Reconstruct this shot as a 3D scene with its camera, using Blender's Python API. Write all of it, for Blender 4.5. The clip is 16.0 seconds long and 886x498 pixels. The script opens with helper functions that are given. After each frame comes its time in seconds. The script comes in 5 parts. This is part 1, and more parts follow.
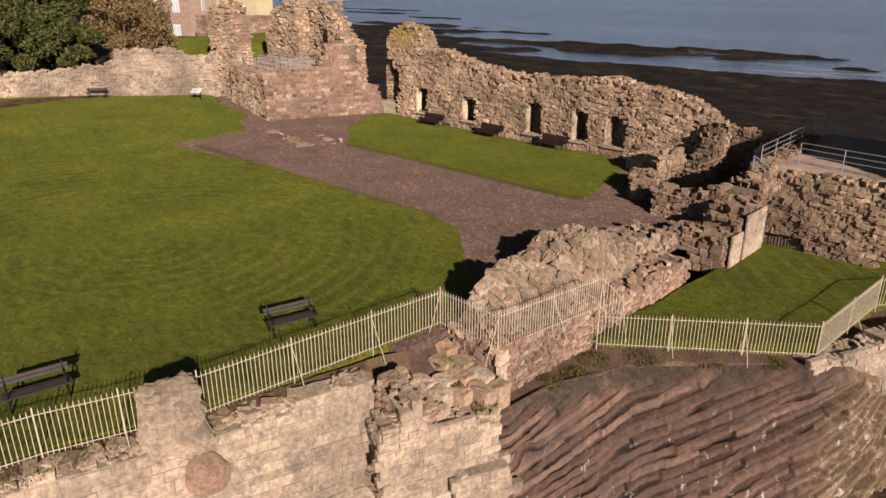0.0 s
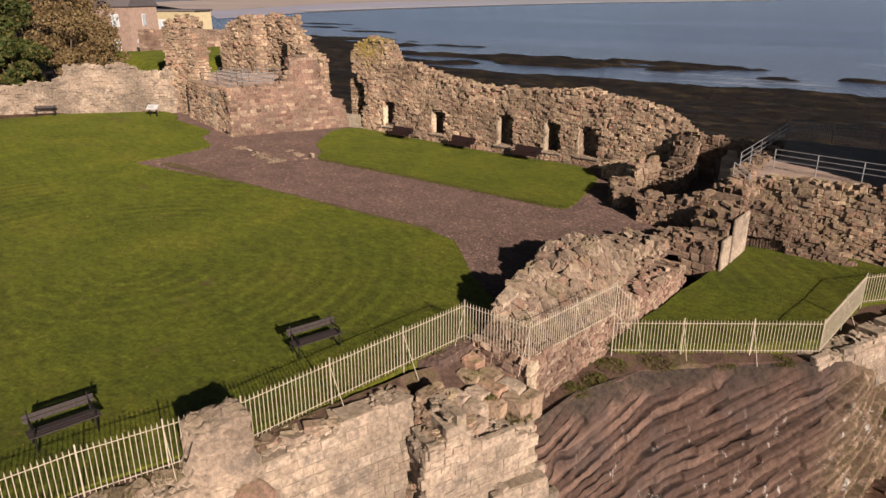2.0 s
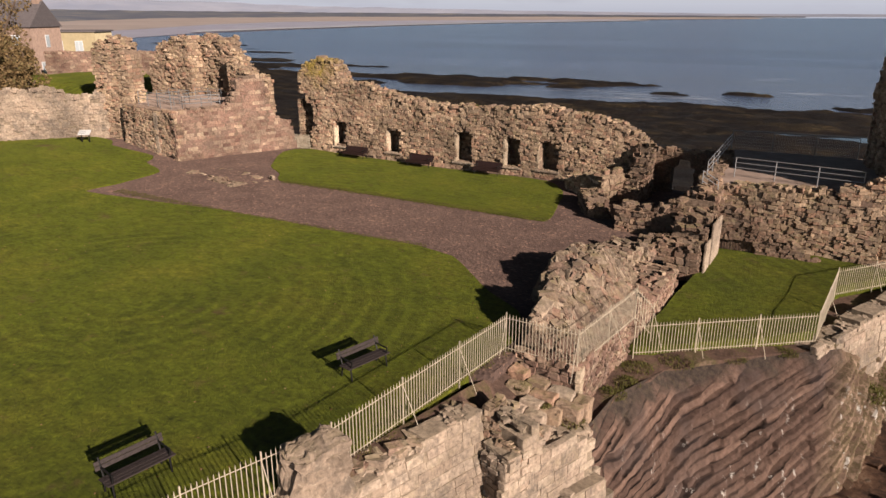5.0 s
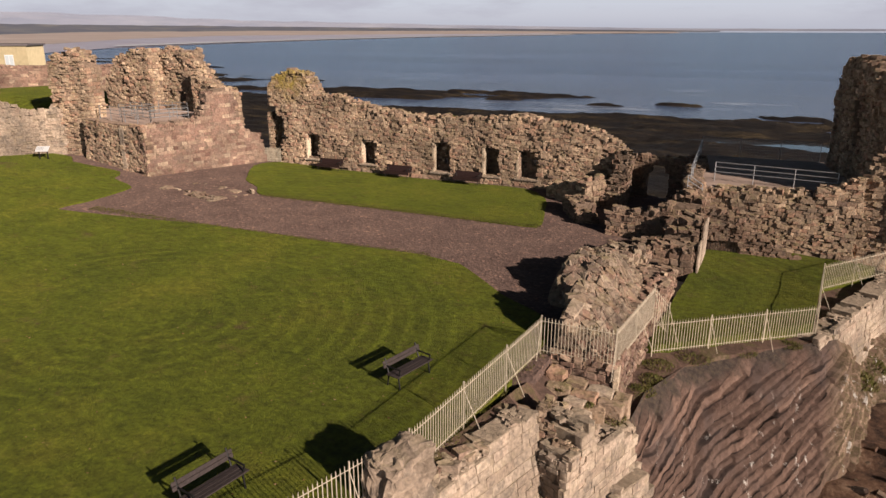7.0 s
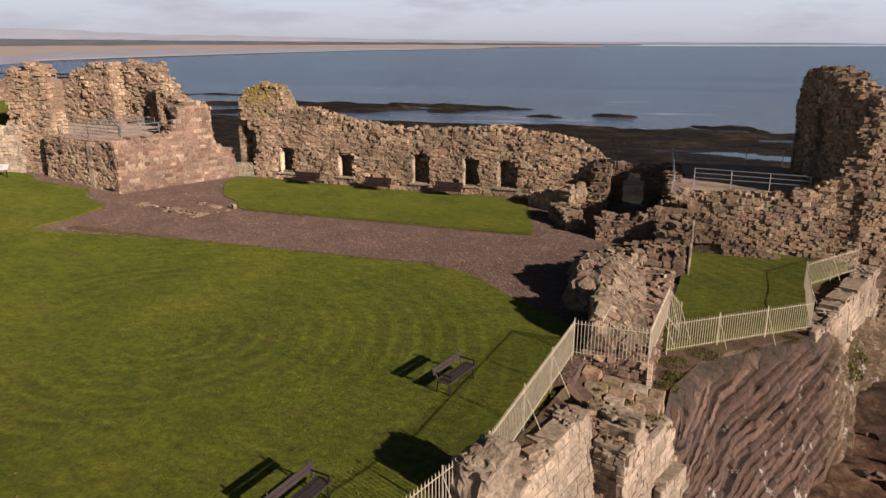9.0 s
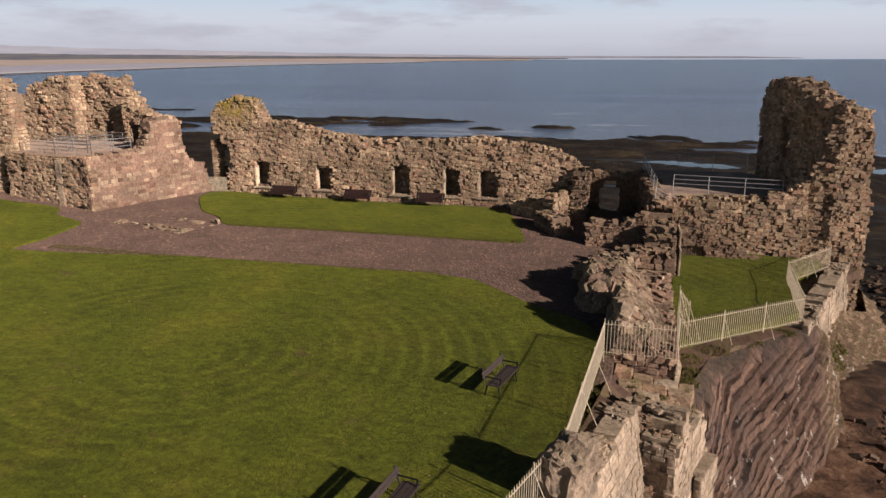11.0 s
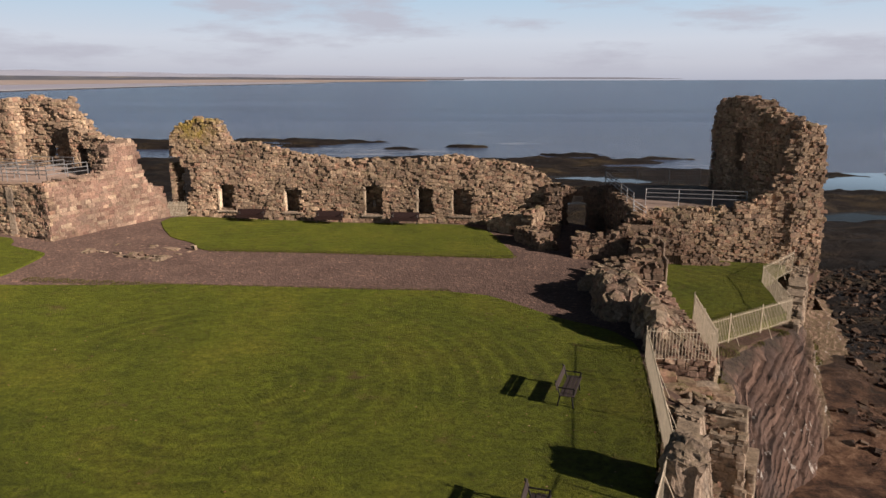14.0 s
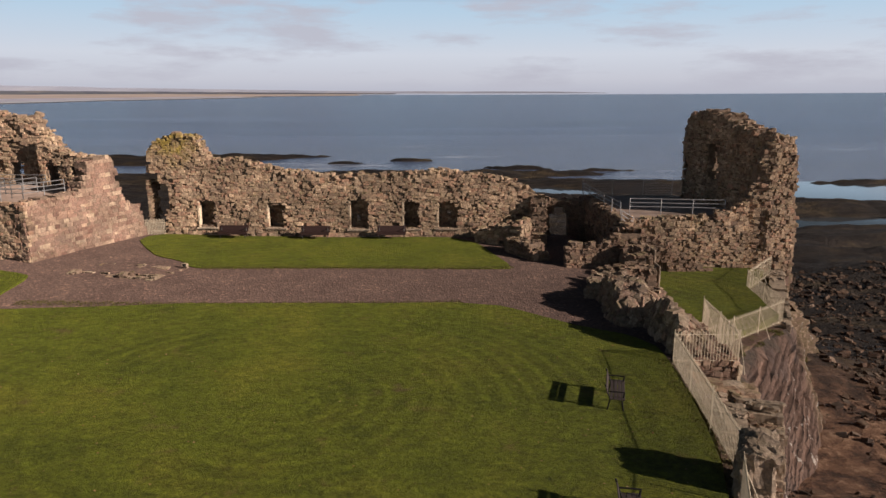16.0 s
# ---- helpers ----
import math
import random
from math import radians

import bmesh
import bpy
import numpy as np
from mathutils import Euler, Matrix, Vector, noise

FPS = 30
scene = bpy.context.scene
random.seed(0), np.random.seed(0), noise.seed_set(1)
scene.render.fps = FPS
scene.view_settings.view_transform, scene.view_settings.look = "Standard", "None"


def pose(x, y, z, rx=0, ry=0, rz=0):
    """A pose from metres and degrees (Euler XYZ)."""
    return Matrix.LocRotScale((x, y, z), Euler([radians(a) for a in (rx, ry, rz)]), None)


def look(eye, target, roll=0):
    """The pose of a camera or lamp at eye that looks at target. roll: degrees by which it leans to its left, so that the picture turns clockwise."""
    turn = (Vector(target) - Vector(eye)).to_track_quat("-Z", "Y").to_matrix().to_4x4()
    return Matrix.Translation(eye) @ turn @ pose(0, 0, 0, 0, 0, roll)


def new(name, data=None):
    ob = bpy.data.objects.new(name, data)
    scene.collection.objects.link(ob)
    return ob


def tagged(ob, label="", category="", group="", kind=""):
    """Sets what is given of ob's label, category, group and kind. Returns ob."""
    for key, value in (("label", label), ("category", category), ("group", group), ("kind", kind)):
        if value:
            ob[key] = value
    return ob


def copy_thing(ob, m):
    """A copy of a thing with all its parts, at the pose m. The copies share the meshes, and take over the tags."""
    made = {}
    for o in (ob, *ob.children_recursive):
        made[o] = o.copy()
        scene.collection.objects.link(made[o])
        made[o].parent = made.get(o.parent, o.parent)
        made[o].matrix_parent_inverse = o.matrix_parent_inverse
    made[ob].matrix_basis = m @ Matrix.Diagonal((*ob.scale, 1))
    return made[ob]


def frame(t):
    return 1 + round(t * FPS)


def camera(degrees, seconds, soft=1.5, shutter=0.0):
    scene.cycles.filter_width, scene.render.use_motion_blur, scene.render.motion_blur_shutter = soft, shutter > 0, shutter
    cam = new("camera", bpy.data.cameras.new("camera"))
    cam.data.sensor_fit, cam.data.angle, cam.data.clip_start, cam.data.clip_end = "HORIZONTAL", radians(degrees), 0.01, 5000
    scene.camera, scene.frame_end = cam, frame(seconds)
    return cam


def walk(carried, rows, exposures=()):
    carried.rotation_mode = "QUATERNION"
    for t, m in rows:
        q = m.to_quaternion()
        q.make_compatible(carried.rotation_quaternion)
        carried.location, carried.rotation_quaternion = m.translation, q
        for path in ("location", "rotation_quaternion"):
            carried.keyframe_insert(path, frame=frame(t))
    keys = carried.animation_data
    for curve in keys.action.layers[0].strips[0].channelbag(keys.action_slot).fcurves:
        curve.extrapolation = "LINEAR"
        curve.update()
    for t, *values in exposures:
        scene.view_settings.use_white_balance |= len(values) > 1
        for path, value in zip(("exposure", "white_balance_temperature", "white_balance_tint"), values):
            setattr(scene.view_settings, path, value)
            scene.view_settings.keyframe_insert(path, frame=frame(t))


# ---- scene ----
cam = camera(64.6, 16.0)
METRES, EYE, TILT, LEAN, TURN = 27.0, 10.8, -20.85, 0.0, 42.0
ROWS = [
    (0.0, 0.0, 0.0, 0.0, 0.0, 0.0, 0.0),
    (0.5, -0.0263, 0.0007, 0.0007, -1.18, 0.24, 0.42),
    (1.0, -0.0524, 0.0024, 0.0007, -2.49, 0.49, 0.89),
    (1.5, -0.0782, 0.0047, 0.0024, -3.83, 0.72, 1.38),
    (2.0, -0.105, 0.0072, 0.0028, -5.15, 0.92, 1.89),
    (2.5, -0.1325, 0.0093, 0.0044, -6.48, 1.1, 2.38),
    (3.0, -0.1605, 0.0101, 0.0047, -7.81, 1.3, 2.87),
    (3.5, -0.1877, 0.0131, 0.0041, -9.14, 1.5, 3.37),
    (4.0, -0.2149, 0.0171, 0.0054, -10.47, 1.65, 3.87),
    (6.5, -0.3652, 0.0465, 0.0131, -17.05, 2.36, 6.27),
    (7.0, -0.3949, 0.0545, 0.013, -18.35, 2.47, 6.73),
    (7.5, -0.425, 0.0621, 0.0144, -19.65, 2.58, 7.2),
    (8.0, -0.4537, 0.0713, 0.0162, -20.96, 2.67, 7.67),
    (8.5, -0.4844, 0.0789, 0.0199, -22.28, 2.76, 8.15),
    (9.0, -0.5177, 0.0871, 0.0232, -23.58, 2.81, 8.61),
    (11.5, -0.6689, 0.145, 0.0421, -30.17, 3.02, 10.86),
    (12.0, -0.6972, 0.1615, 0.0503, -31.49, 3.05, 11.28),
    (12.5, -0.7253, 0.1775, 0.0537, -32.82, 3.03, 11.71),
    (13.0, -0.752, 0.1919, 0.0601, -34.17, 3.0, 12.13),
    (13.5, -0.7796, 0.2099, 0.0665, -35.49, 3.01, 12.49),
    (14.0, -0.8094, 0.2277, 0.0726, -36.81, 2.98, 12.89),
    (14.5, -0.8404, 0.2455, 0.0798, -38.14, 2.96, 13.28),
    (15.0, -0.8689, 0.2644, 0.0871, -39.49, 2.94, 13.65),
    (15.5, -0.8968, 0.284, 0.0938, -40.85, 2.87, 14.04),
    (16.0, -0.9251, 0.3059, 0.1028, -42.18, 2.82, 14.43),
]
walk(cam, [(t, pose(0, 0, EYE, TILT, LEAN, TURN) @ pose(METRES * x, METRES * y, METRES * z, 90 + pitch, roll, yaw)) for t, x, y, z, yaw, pitch, roll in ROWS])

# ---- world, sun ----
SUN_TO = Vector((0.820, -0.431, 0.375)).normalized()
world = bpy.data.worlds.new("world")
scene.world = world
world.use_nodes = True
SKY_STRENGTH = 0.021
wn, wl = world.node_tree.nodes, world.node_tree.links
sky = wn.new("ShaderNodeTexSky")
sky.sky_type, sky.sun_disc = "NISHITA", False
sky.sun_elevation = math.asin(SUN_TO.z)
sky.sun_rotation = math.atan2(SUN_TO.x, SUN_TO.y)
sky.air_density, sky.dust_density, sky.ozone_density = 1.0, 1.6, 1.5
wc = wn.new("ShaderNodeTexCoord")
wm = wn.new("ShaderNodeMapping")
wm.inputs["Scale"].default_value = (1.5, 1.5, 8.0)
wl.new(wc.outputs["Generated"], wm.inputs["Vector"])
cn = wn.new("ShaderNodeTexNoise")
cn.inputs["Scale"].default_value, cn.inputs["Detail"].default_value, cn.inputs["Roughness"].default_value = 3.6, 8.0, 0.6
wl.new(wm.outputs["Vector"], cn.inputs["Vector"])
cr = wn.new("ShaderNodeValToRGB")
cr.color_ramp.elements[0].position, cr.color_ramp.elements[1].position = 0.48, 0.64
cr.color_ramp.elements[0].color, cr.color_ramp.elements[1].color = (0, 0, 0, 1), (0.85, 0.85, 0.85, 1)
wl.new(cn.outputs["Fac"], cr.inputs["Fac"])
wsep = wn.new("ShaderNodeSeparateXYZ")
wl.new(wc.outputs["Generated"], wsep.inputs["Vector"])
band = wn.new("ShaderNodeValToRGB")
be = band.color_ramp.elements
for _ in range(3):
    be.new(0.5)
for e, (q, c) in zip(be, ((0.0, (0.50, 0.51, 0.60)), (0.05, (0.60, 0.61, 0.69)), (0.13, (0.66, 0.70, 0.79)), (0.27, (0.50, 0.66, 0.82)), (0.6, (0.28, 0.47, 0.74)))):
    e.position, e.color = q, (*c, 1)
zs = wn.new("ShaderNodeMath")
zs.operation = "MULTIPLY"
zs.inputs[1].default_value = 2.5
wl.new(wsep.outputs["Z"], zs.inputs[0])
wl.new(zs.outputs[0], band.inputs["Fac"])
gain = wn.new("ShaderNodeMixRGB")
gain.blend_type = "MULTIPLY"
gain.inputs["Fac"].default_value = 1.0
gain.inputs["Color2"].default_value = (0.95 / SKY_STRENGTH,) * 3 + (1,)
wl.new(band.outputs["Color"], gain.inputs["Color1"])
cloud = wn.new("ShaderNodeMixRGB")
cloud.inputs["Color2"].default_value = (0.50 / SKY_STRENGTH, 0.50 / SKY_STRENGTH, 0.58 / SKY_STRENGTH, 1)
wl.new(cr.outputs["Color"], cloud.inputs["Fac"])
wl.new(gain.outputs["Color"], cloud.inputs["Color1"])
hz = wn.new("ShaderNodeMapRange")
hz.inputs["From Min"].default_value, hz.inputs["From Max"].default_value = 0.12, 0.16
hz.inputs["To Min"].default_value, hz.inputs["To Max"].default_value = 1.0, 0.0
wl.new(wsep.outputs["Z"], hz.inputs["Value"])
mx2 = wn.new("ShaderNodeMixRGB")
wl.new(hz.outputs["Result"], mx2.inputs["Fac"])
wl.new(sky.outputs["Color"], mx2.inputs["Color1"])
wl.new(cloud.outputs["Color"], mx2.inputs["Color2"])
bg = wn["Background"]
bg.inputs["Strength"].default_value = SKY_STRENGTH
wl.new(mx2.outputs["Color"], bg.inputs["Color"])
sun = new("sun", bpy.data.lights.new("sun", "SUN"))
sun.data.energy, sun.data.angle, sun.data.color = 5.9, radians(0.9), (1.0, 0.84, 0.74)
sun.matrix_world = look(SUN_TO * 100, (0, 0, 0))

# ---- materials ----
def mat(name, rough=0.9, metal=0.0):
    m = bpy.data.materials.new(name)
    m.use_nodes = True
    b = m.node_tree.nodes["Principled BSDF"]
    b.inputs["Roughness"].default_value, b.inputs["Metallic"].default_value = rough, metal
    b.inputs["Specular IOR Level"].default_value = 0.3
    b.inputs["Diffuse Roughness"].default_value = 1.0 if rough > 0.85 else 0.0
    return m, m.node_tree.nodes, m.node_tree.links, b


def noise_tex(n, l, coord, scale, detail=4.0, rough=0.55, stretch=None):
    t = n.new("ShaderNodeTexNoise")
    t.inputs["Scale"].default_value, t.inputs["Detail"].default_value, t.inputs["Roughness"].default_value = scale, detail, rough
    if stretch:
        mp = n.new("ShaderNodeMapping")
        mp.inputs["Scale"].default_value = stretch[:3]
        if len(stretch) > 3:
            mp.inputs["Rotation"].default_value = stretch[3:]
        l.new(coord, mp.inputs["Vector"])
        coord = mp.outputs["Vector"]
    l.new(coord, t.inputs["Vector"])
    return t.outputs["Fac"]


def ramp(n, l, fac, stops):
    r = n.new("ShaderNodeValToRGB")
    e = r.color_ramp.elements
    while len(e) < len(stops):
        e.new(0.5)
    for k, (p, c) in zip(e, stops):
        k.position, k.color = p, (*c, 1) if len(c) == 3 else c
    l.new(fac, r.inputs["Fac"])
    return r.outputs["Color"]


def mix(n, l, fac, a, b, mode="MIX"):
    m = n.new("ShaderNodeMixRGB")
    m.blend_type = mode
    for sock, v in (("Fac", fac), ("Color1", a), ("Color2", b)):
        if isinstance(v, (int, float)):
            m.inputs[sock].default_value = v
        elif isinstance(v, tuple):
            m.inputs[sock].default_value = (*v, 1)
        else:
            l.new(v, m.inputs[sock])
    return m.outputs["Color"]


def grey(lo, hi, p0=0.35, p1=0.65):
    return [(p0, (lo,) * 3), (p1, (hi,) * 3)]


def bump(n, l, b, height, strength, dist):
    k = n.new("ShaderNodeBump")
    k.inputs["Strength"].default_value, k.inputs["Distance"].default_value = strength, dist
    l.new(height, k.inputs["Height"])
    l.new(k.outputs["Normal"], b.inputs["Normal"])


def world_pos(n):
    return n.new("ShaderNodeNewGeometry").outputs["Position"]


def stone_mat(name, stops, lichen=0.25, grime=0.5, gold=None):
    """Sandstone: every stone has its own tone, with stains, lichen and a rough grain."""
    m, n, l, b = mat(name, 0.93)
    pos = world_pos(n)
    info, geo = n.new("ShaderNodeObjectInfo"), n.new("ShaderNodeNewGeometry")
    add = n.new("ShaderNodeMath")
    add.operation = "ADD"
    l.new(info.outputs["Random"], add.inputs[0])
    l.new(geo.outputs["Random Per Island"], add.inputs[1])
    fr = n.new("ShaderNodeMath")
    fr.operation = "FRACT"
    l.new(add.outputs[0], fr.inputs[0])
    tone = ramp(n, l, fr.outputs[0], stops)
    patch = ramp(n, l, noise_tex(n, l, pos, 0.45, 5), grey(0.6, 1.3, 0.35, 0.65))
    c = mix(n, l, 1.0, tone, patch, "MULTIPLY")
    fine = noise_tex(n, l, pos, 7.0, 6, 0.65)
    c = mix(n, l, 1.0, c, ramp(n, l, fine, grey(0.62, 1.34, 0.32, 0.68)), "MULTIPLY")
    crust = ramp(n, l, noise_tex(n, l, pos, 3.4, 8, 0.72), grey(0.0, 0.5, 0.57, 0.68))
    c = mix(n, l, crust, c, (0.085, 0.062, 0.048))
    gr = ramp(n, l, noise_tex(n, l, pos, 0.9, 8, 0.68), grey(0.0, grime, 0.47, 0.64))
    c = mix(n, l, gr, c, (0.10, 0.085, 0.07))
    li = ramp(n, l, noise_tex(n, l, pos, 2.1, 7, 0.7), grey(0.0, lichen * 2, 0.56, 0.68))
    c = mix(n, l, li, c, (0.34, 0.29, 0.15))
    sp = ramp(n, l, noise_tex(n, l, pos, 8.5, 6, 0.7), grey(0.0, 0.7, 0.60, 0.68))
    c = mix(n, l, sp, c, (0.52, 0.44, 0.34))
    up = n.new("ShaderNodeSeparateXYZ")
    l.new(geo.outputs["Normal"], up.inputs["Vector"])
    flat_top = n.new("ShaderNodeMapRange")
    flat_top.inputs["From Min"].default_value, flat_top.inputs["From Max"].default_value = 0.55, 0.9
    l.new(up.outputs["Z"], flat_top.inputs["Value"])
    moss = mix(n, l, 1.0, flat_top.outputs["Result"], ramp(n, l, noise_tex(n, l, pos, 1.3, 7, 0.7), grey(0.0, min(1.0, lichen * 2.4), 0.42, 0.6)), "MULTIPLY")
    c = mix(n, l, moss, c, (0.20, 0.17, 0.075))
    if gold:
        away = n.new("ShaderNodeVectorMath")
        away.operation = "DISTANCE"
        away.inputs[1].default_value = gold
        l.new(pos, away.inputs[0])
        close = n.new("ShaderNodeMapRange")
        close.inputs["From Min"].default_value, close.inputs["From Max"].default_value = 2.4, 1.0
        l.new(away.outputs["Value"], close.inputs["Value"])
        c = mix(n, l, mix(n, l, 1.0, close.outputs["Result"], ramp(n, l, noise_tex(n, l, pos, 1.6, 7, 0.7), grey(0.15, 0.9, 0.4, 0.6)), "MULTIPLY"), c, (0.36, 0.27, 0.06))
    l.new(c, b.inputs["Base Color"])
    bump(n, l, b, fine, 0.9, 0.07)
    return m


RED = [(0.0, (0.21, 0.12, 0.09)), (0.15, (0.36, 0.225, 0.165)), (0.3, (0.27, 0.165, 0.125)), (0.45, (0.47, 0.335, 0.24)), (0.6, (0.30, 0.19, 0.145)),
       (0.75, (0.40, 0.25, 0.18)), (0.88, (0.55, 0.42, 0.30)), (1.0, (0.33, 0.205, 0.15))]
TAN = [(0.0, (0.22, 0.145, 0.105)), (0.2, (0.47, 0.335, 0.22)), (0.4, (0.33, 0.235, 0.165)), (0.6, (0.63, 0.47, 0.32)), (0.72, (0.41, 0.30, 0.205)), (0.85, (0.46, 0.275, 0.185)), (1.0, (0.36, 0.245, 0.17))]
PALE = [(0.0, (0.43, 0.335, 0.25)), (0.3, (0.50, 0.40, 0.30)), (0.6, (0.40, 0.305, 0.225)), (0.85, (0.53, 0.425, 0.325)), (1.0, (0.45, 0.335, 0.25))]
# Darker rubble tones: shade around gate, pier and platform is put into the colour.
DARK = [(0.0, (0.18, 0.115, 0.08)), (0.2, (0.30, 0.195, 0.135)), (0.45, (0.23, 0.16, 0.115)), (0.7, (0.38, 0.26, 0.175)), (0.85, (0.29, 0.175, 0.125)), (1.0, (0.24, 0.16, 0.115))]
M_RUBBLE = stone_mat("rubble_sandstone", TAN, 0.3, 0.4, (-42.2, 42.2, 7.3))
M_DARK = stone_mat("shade_dark_weathered_rubble", DARK, 0.2, 0.6)
M_RED = stone_mat("red_sandstone", RED, 0.15)
M_PALE = stone_mat("pale_ashlar", PALE, 0.12, 0.75)
M_JAMB = stone_mat("pale_dressed_stone", [(0.0, (0.52, 0.41, 0.29)), (1.0, (0.58, 0.47, 0.34))], 0.15, 0.2)
M_HEAP = stone_mat("loose_rubble", [(p, (0.74 * c[0], 0.77 * c[1], 0.82 * c[2])) for p, c in TAN], 0.2, 0.45)


def mortar_mat(name, col):
    m, n, l, b = mat(name, 0.97)
    pos = world_pos(n)
    f = noise_tex(n, l, pos, 5.0, 7, 0.7)
    c = mix(n, l, 1.0, col, ramp(n, l, f, grey(0.5, 1.4, 0.3, 0.7)), "MULTIPLY")
    c = mix(n, l, ramp(n, l, noise_tex(n, l, pos, 0.7, 5), grey(0, 0.6, 0.45, 0.7)), c, (0.16, 0.125, 0.085))
    l.new(c, b.inputs["Base Color"])
    bump(n, l, b, f, 1.0, 0.08)
    return m


M_CORE = mortar_mat("lime_mortar_rubble", (0.25, 0.178, 0.128))
M_CORE_RED = mortar_mat("reddish_mortar", (0.25, 0.175, 0.13))
M_CORE_PALE = mortar_mat("pale_mortar", (0.36, 0.285, 0.205))

M_GRASS, n, l, b = mat("mown_grass", 0.95)
pos = world_pos(n)
c = ramp(n, l, noise_tex(n, l, pos, 0.28, 5, 0.6), [(0.3, (0.085, 0.104, 0.008)), (0.5, (0.112, 0.130, 0.010)), (0.7, (0.145, 0.148, 0.014))])
c = mix(n, l, 0.95, c, ramp(n, l, noise_tex(n, l, pos, 6.0, 8, 0.75), grey(0.45, 1.5, 0.3, 0.7)), "MULTIPLY")
c = mix(n, l, 0.7, c, ramp(n, l, noise_tex(n, l, pos, 1.9, 6, 0.7, (0.75, 1.5, 1, 0, 0, 0.4)), grey(0.6, 1.34, 0.34, 0.66)), "MULTIPLY")
dist = n.new("ShaderNodeVectorMath")
dist.operation = "DISTANCE"
dist.inputs[1].default_value = (-29.0, 12.5, 0.0)
l.new(pos, dist.inputs[0])
ring = n.new("ShaderNodeMath")
ring.operation = "SINE"
rs = n.new("ShaderNodeMath")
rs.operation = "MULTIPLY"
rs.inputs[1].default_value = 7.5
l.new(dist.outputs["Value"], rs.inputs[0])
l.new(rs.outputs[0], ring.inputs[0])
c = mix(n, l, ramp(n, l, noise_tex(n, l, pos, 0.12, 3), grey(0.0, 0.5, 0.45, 0.62)), c, ramp(n, l, ring.outputs[0], grey(0.6, 1.15, 0.1, 0.9)), "MULTIPLY")
dry = ramp(n, l, noise_tex(n, l, pos, 0.8, 9, 0.78), grey(0.0, 0.65, 0.57, 0.70))
c = mix(n, l, dry, c, (0.15, 0.105, 0.035))
bare = ramp(n, l, noise_tex(n, l, pos, 0.33, 8, 0.72), grey(0.0, 0.75, 0.63, 0.71))
c = mix(n, l, bare, c, (0.11, 0.07, 0.035))
l.new(c, b.inputs["Base Color"])
bump(n, l, b, noise_tex(n, l, pos, 7.0, 8, 0.75), 0.9, 0.16)

M_GRAVEL, n, l, b = mat("red_brown_gravel", 0.95)
pos = world_pos(n)
v = n.new("ShaderNodeTexVoronoi")
v.inputs["Scale"].default_value = 9.0
l.new(pos, v.inputs["Vector"])
c = ramp(n, l, noise_tex(n, l, pos, 0.5, 6, 0.6), [(0.3, (0.092, 0.060, 0.050)), (0.55, (0.125, 0.083, 0.068)), (0.75, (0.155, 0.10, 0.078))])
sp = n.new("ShaderNodeSeparateColor")
l.new(v.outputs["Color"], sp.inputs["Color"])
c = mix(n, l, 0.75, c, ramp(n, l, sp.outputs[0], [(0.0, (0.5, 0.5, 0.5)), (0.7, (1.0, 1.0, 1.0)), (0.93, (1.25, 1.2, 1.1)), (1.0, (2.3, 2.1, 1.9))]), "MULTIPLY")
l.new(c, b.inputs["Base Color"])
bump(n, l, b, v.outputs["Distance"], 0.6, 0.06)

M_PAVE, n, l, b = mat("worn_paving", 0.9)
pos = world_pos(n)
c = ramp(n, l, noise_tex(n, l, pos, 0.9, 7, 0.65), [(0.3, (0.21, 0.155, 0.125)), (0.7, (0.35, 0.265, 0.215))])
l.new(c, b.inputs["Base Color"])
bump(n, l, b, noise_tex(n, l, pos, 8, 5), 0.4, 0.03)

M_EARTH, n, l, b = mat("earth_and_turf", 0.97)
pos = world_pos(n)
f = noise_tex(n, l, pos, 0.9, 7, 0.65)
c = ramp(n, l, f, [(0.35, (0.085, 0.055, 0.042)), (0.5, (0.15, 0.092, 0.068)), (0.60, (0.12, 0.095, 0.045)), (0.7, (0.22, 0.145, 0.11))])
c = mix(n, l, 0.8, c, ramp(n, l, noise_tex(n, l, pos, 7, 6, 0.7), grey(0.55, 1.4, 0.3, 0.7)), "MULTIPLY")
l.new(c, b.inputs["Base Color"])
bump(n, l, b, noise_tex(n, l, pos, 5, 6, 0.7), 0.8, 0.12)

BED = 0.3
M_CLIFF, n, l, b = mat("bedded_cliff_rock", 0.93)
pos = world_pos(n)
warp = n.new("ShaderNodeTexNoise")
warp.inputs["Scale"].default_value, warp.inputs["Detail"].default_value = 0.5, 3.0
l.new(pos, warp.inputs["Vector"])
dip = n.new("ShaderNodeVectorMath")
dip.operation = "DOT_PRODUCT"
dip.inputs[1].default_value = (0.186, 0.234, -1.0)
l.new(pos, dip.inputs[0])
wa = n.new("ShaderNodeMath")
wa.operation = "MULTIPLY_ADD"
wa.inputs[1].default_value = 0.08
l.new(warp.outputs["Fac"], wa.inputs[0])
l.new(dip.outputs["Value"], wa.inputs[2])
sc = n.new("ShaderNodeMath")
sc.operation = "DIVIDE"
sc.inputs[1].default_value = BED
l.new(wa.outputs[0], sc.inputs[0])
ff = n.new("ShaderNodeMath")
ff.operation = "FRACT"
l.new(sc.outputs[0], ff.inputs[0])
fl = n.new("ShaderNodeMath")
fl.operation = "FLOOR"
l.new(sc.outputs[0], fl.inputs[0])
wn1 = n.new("ShaderNodeTexWhiteNoise")
wn1.noise_dimensions = "1D"
l.new(fl.outputs[0], wn1.inputs["W"])
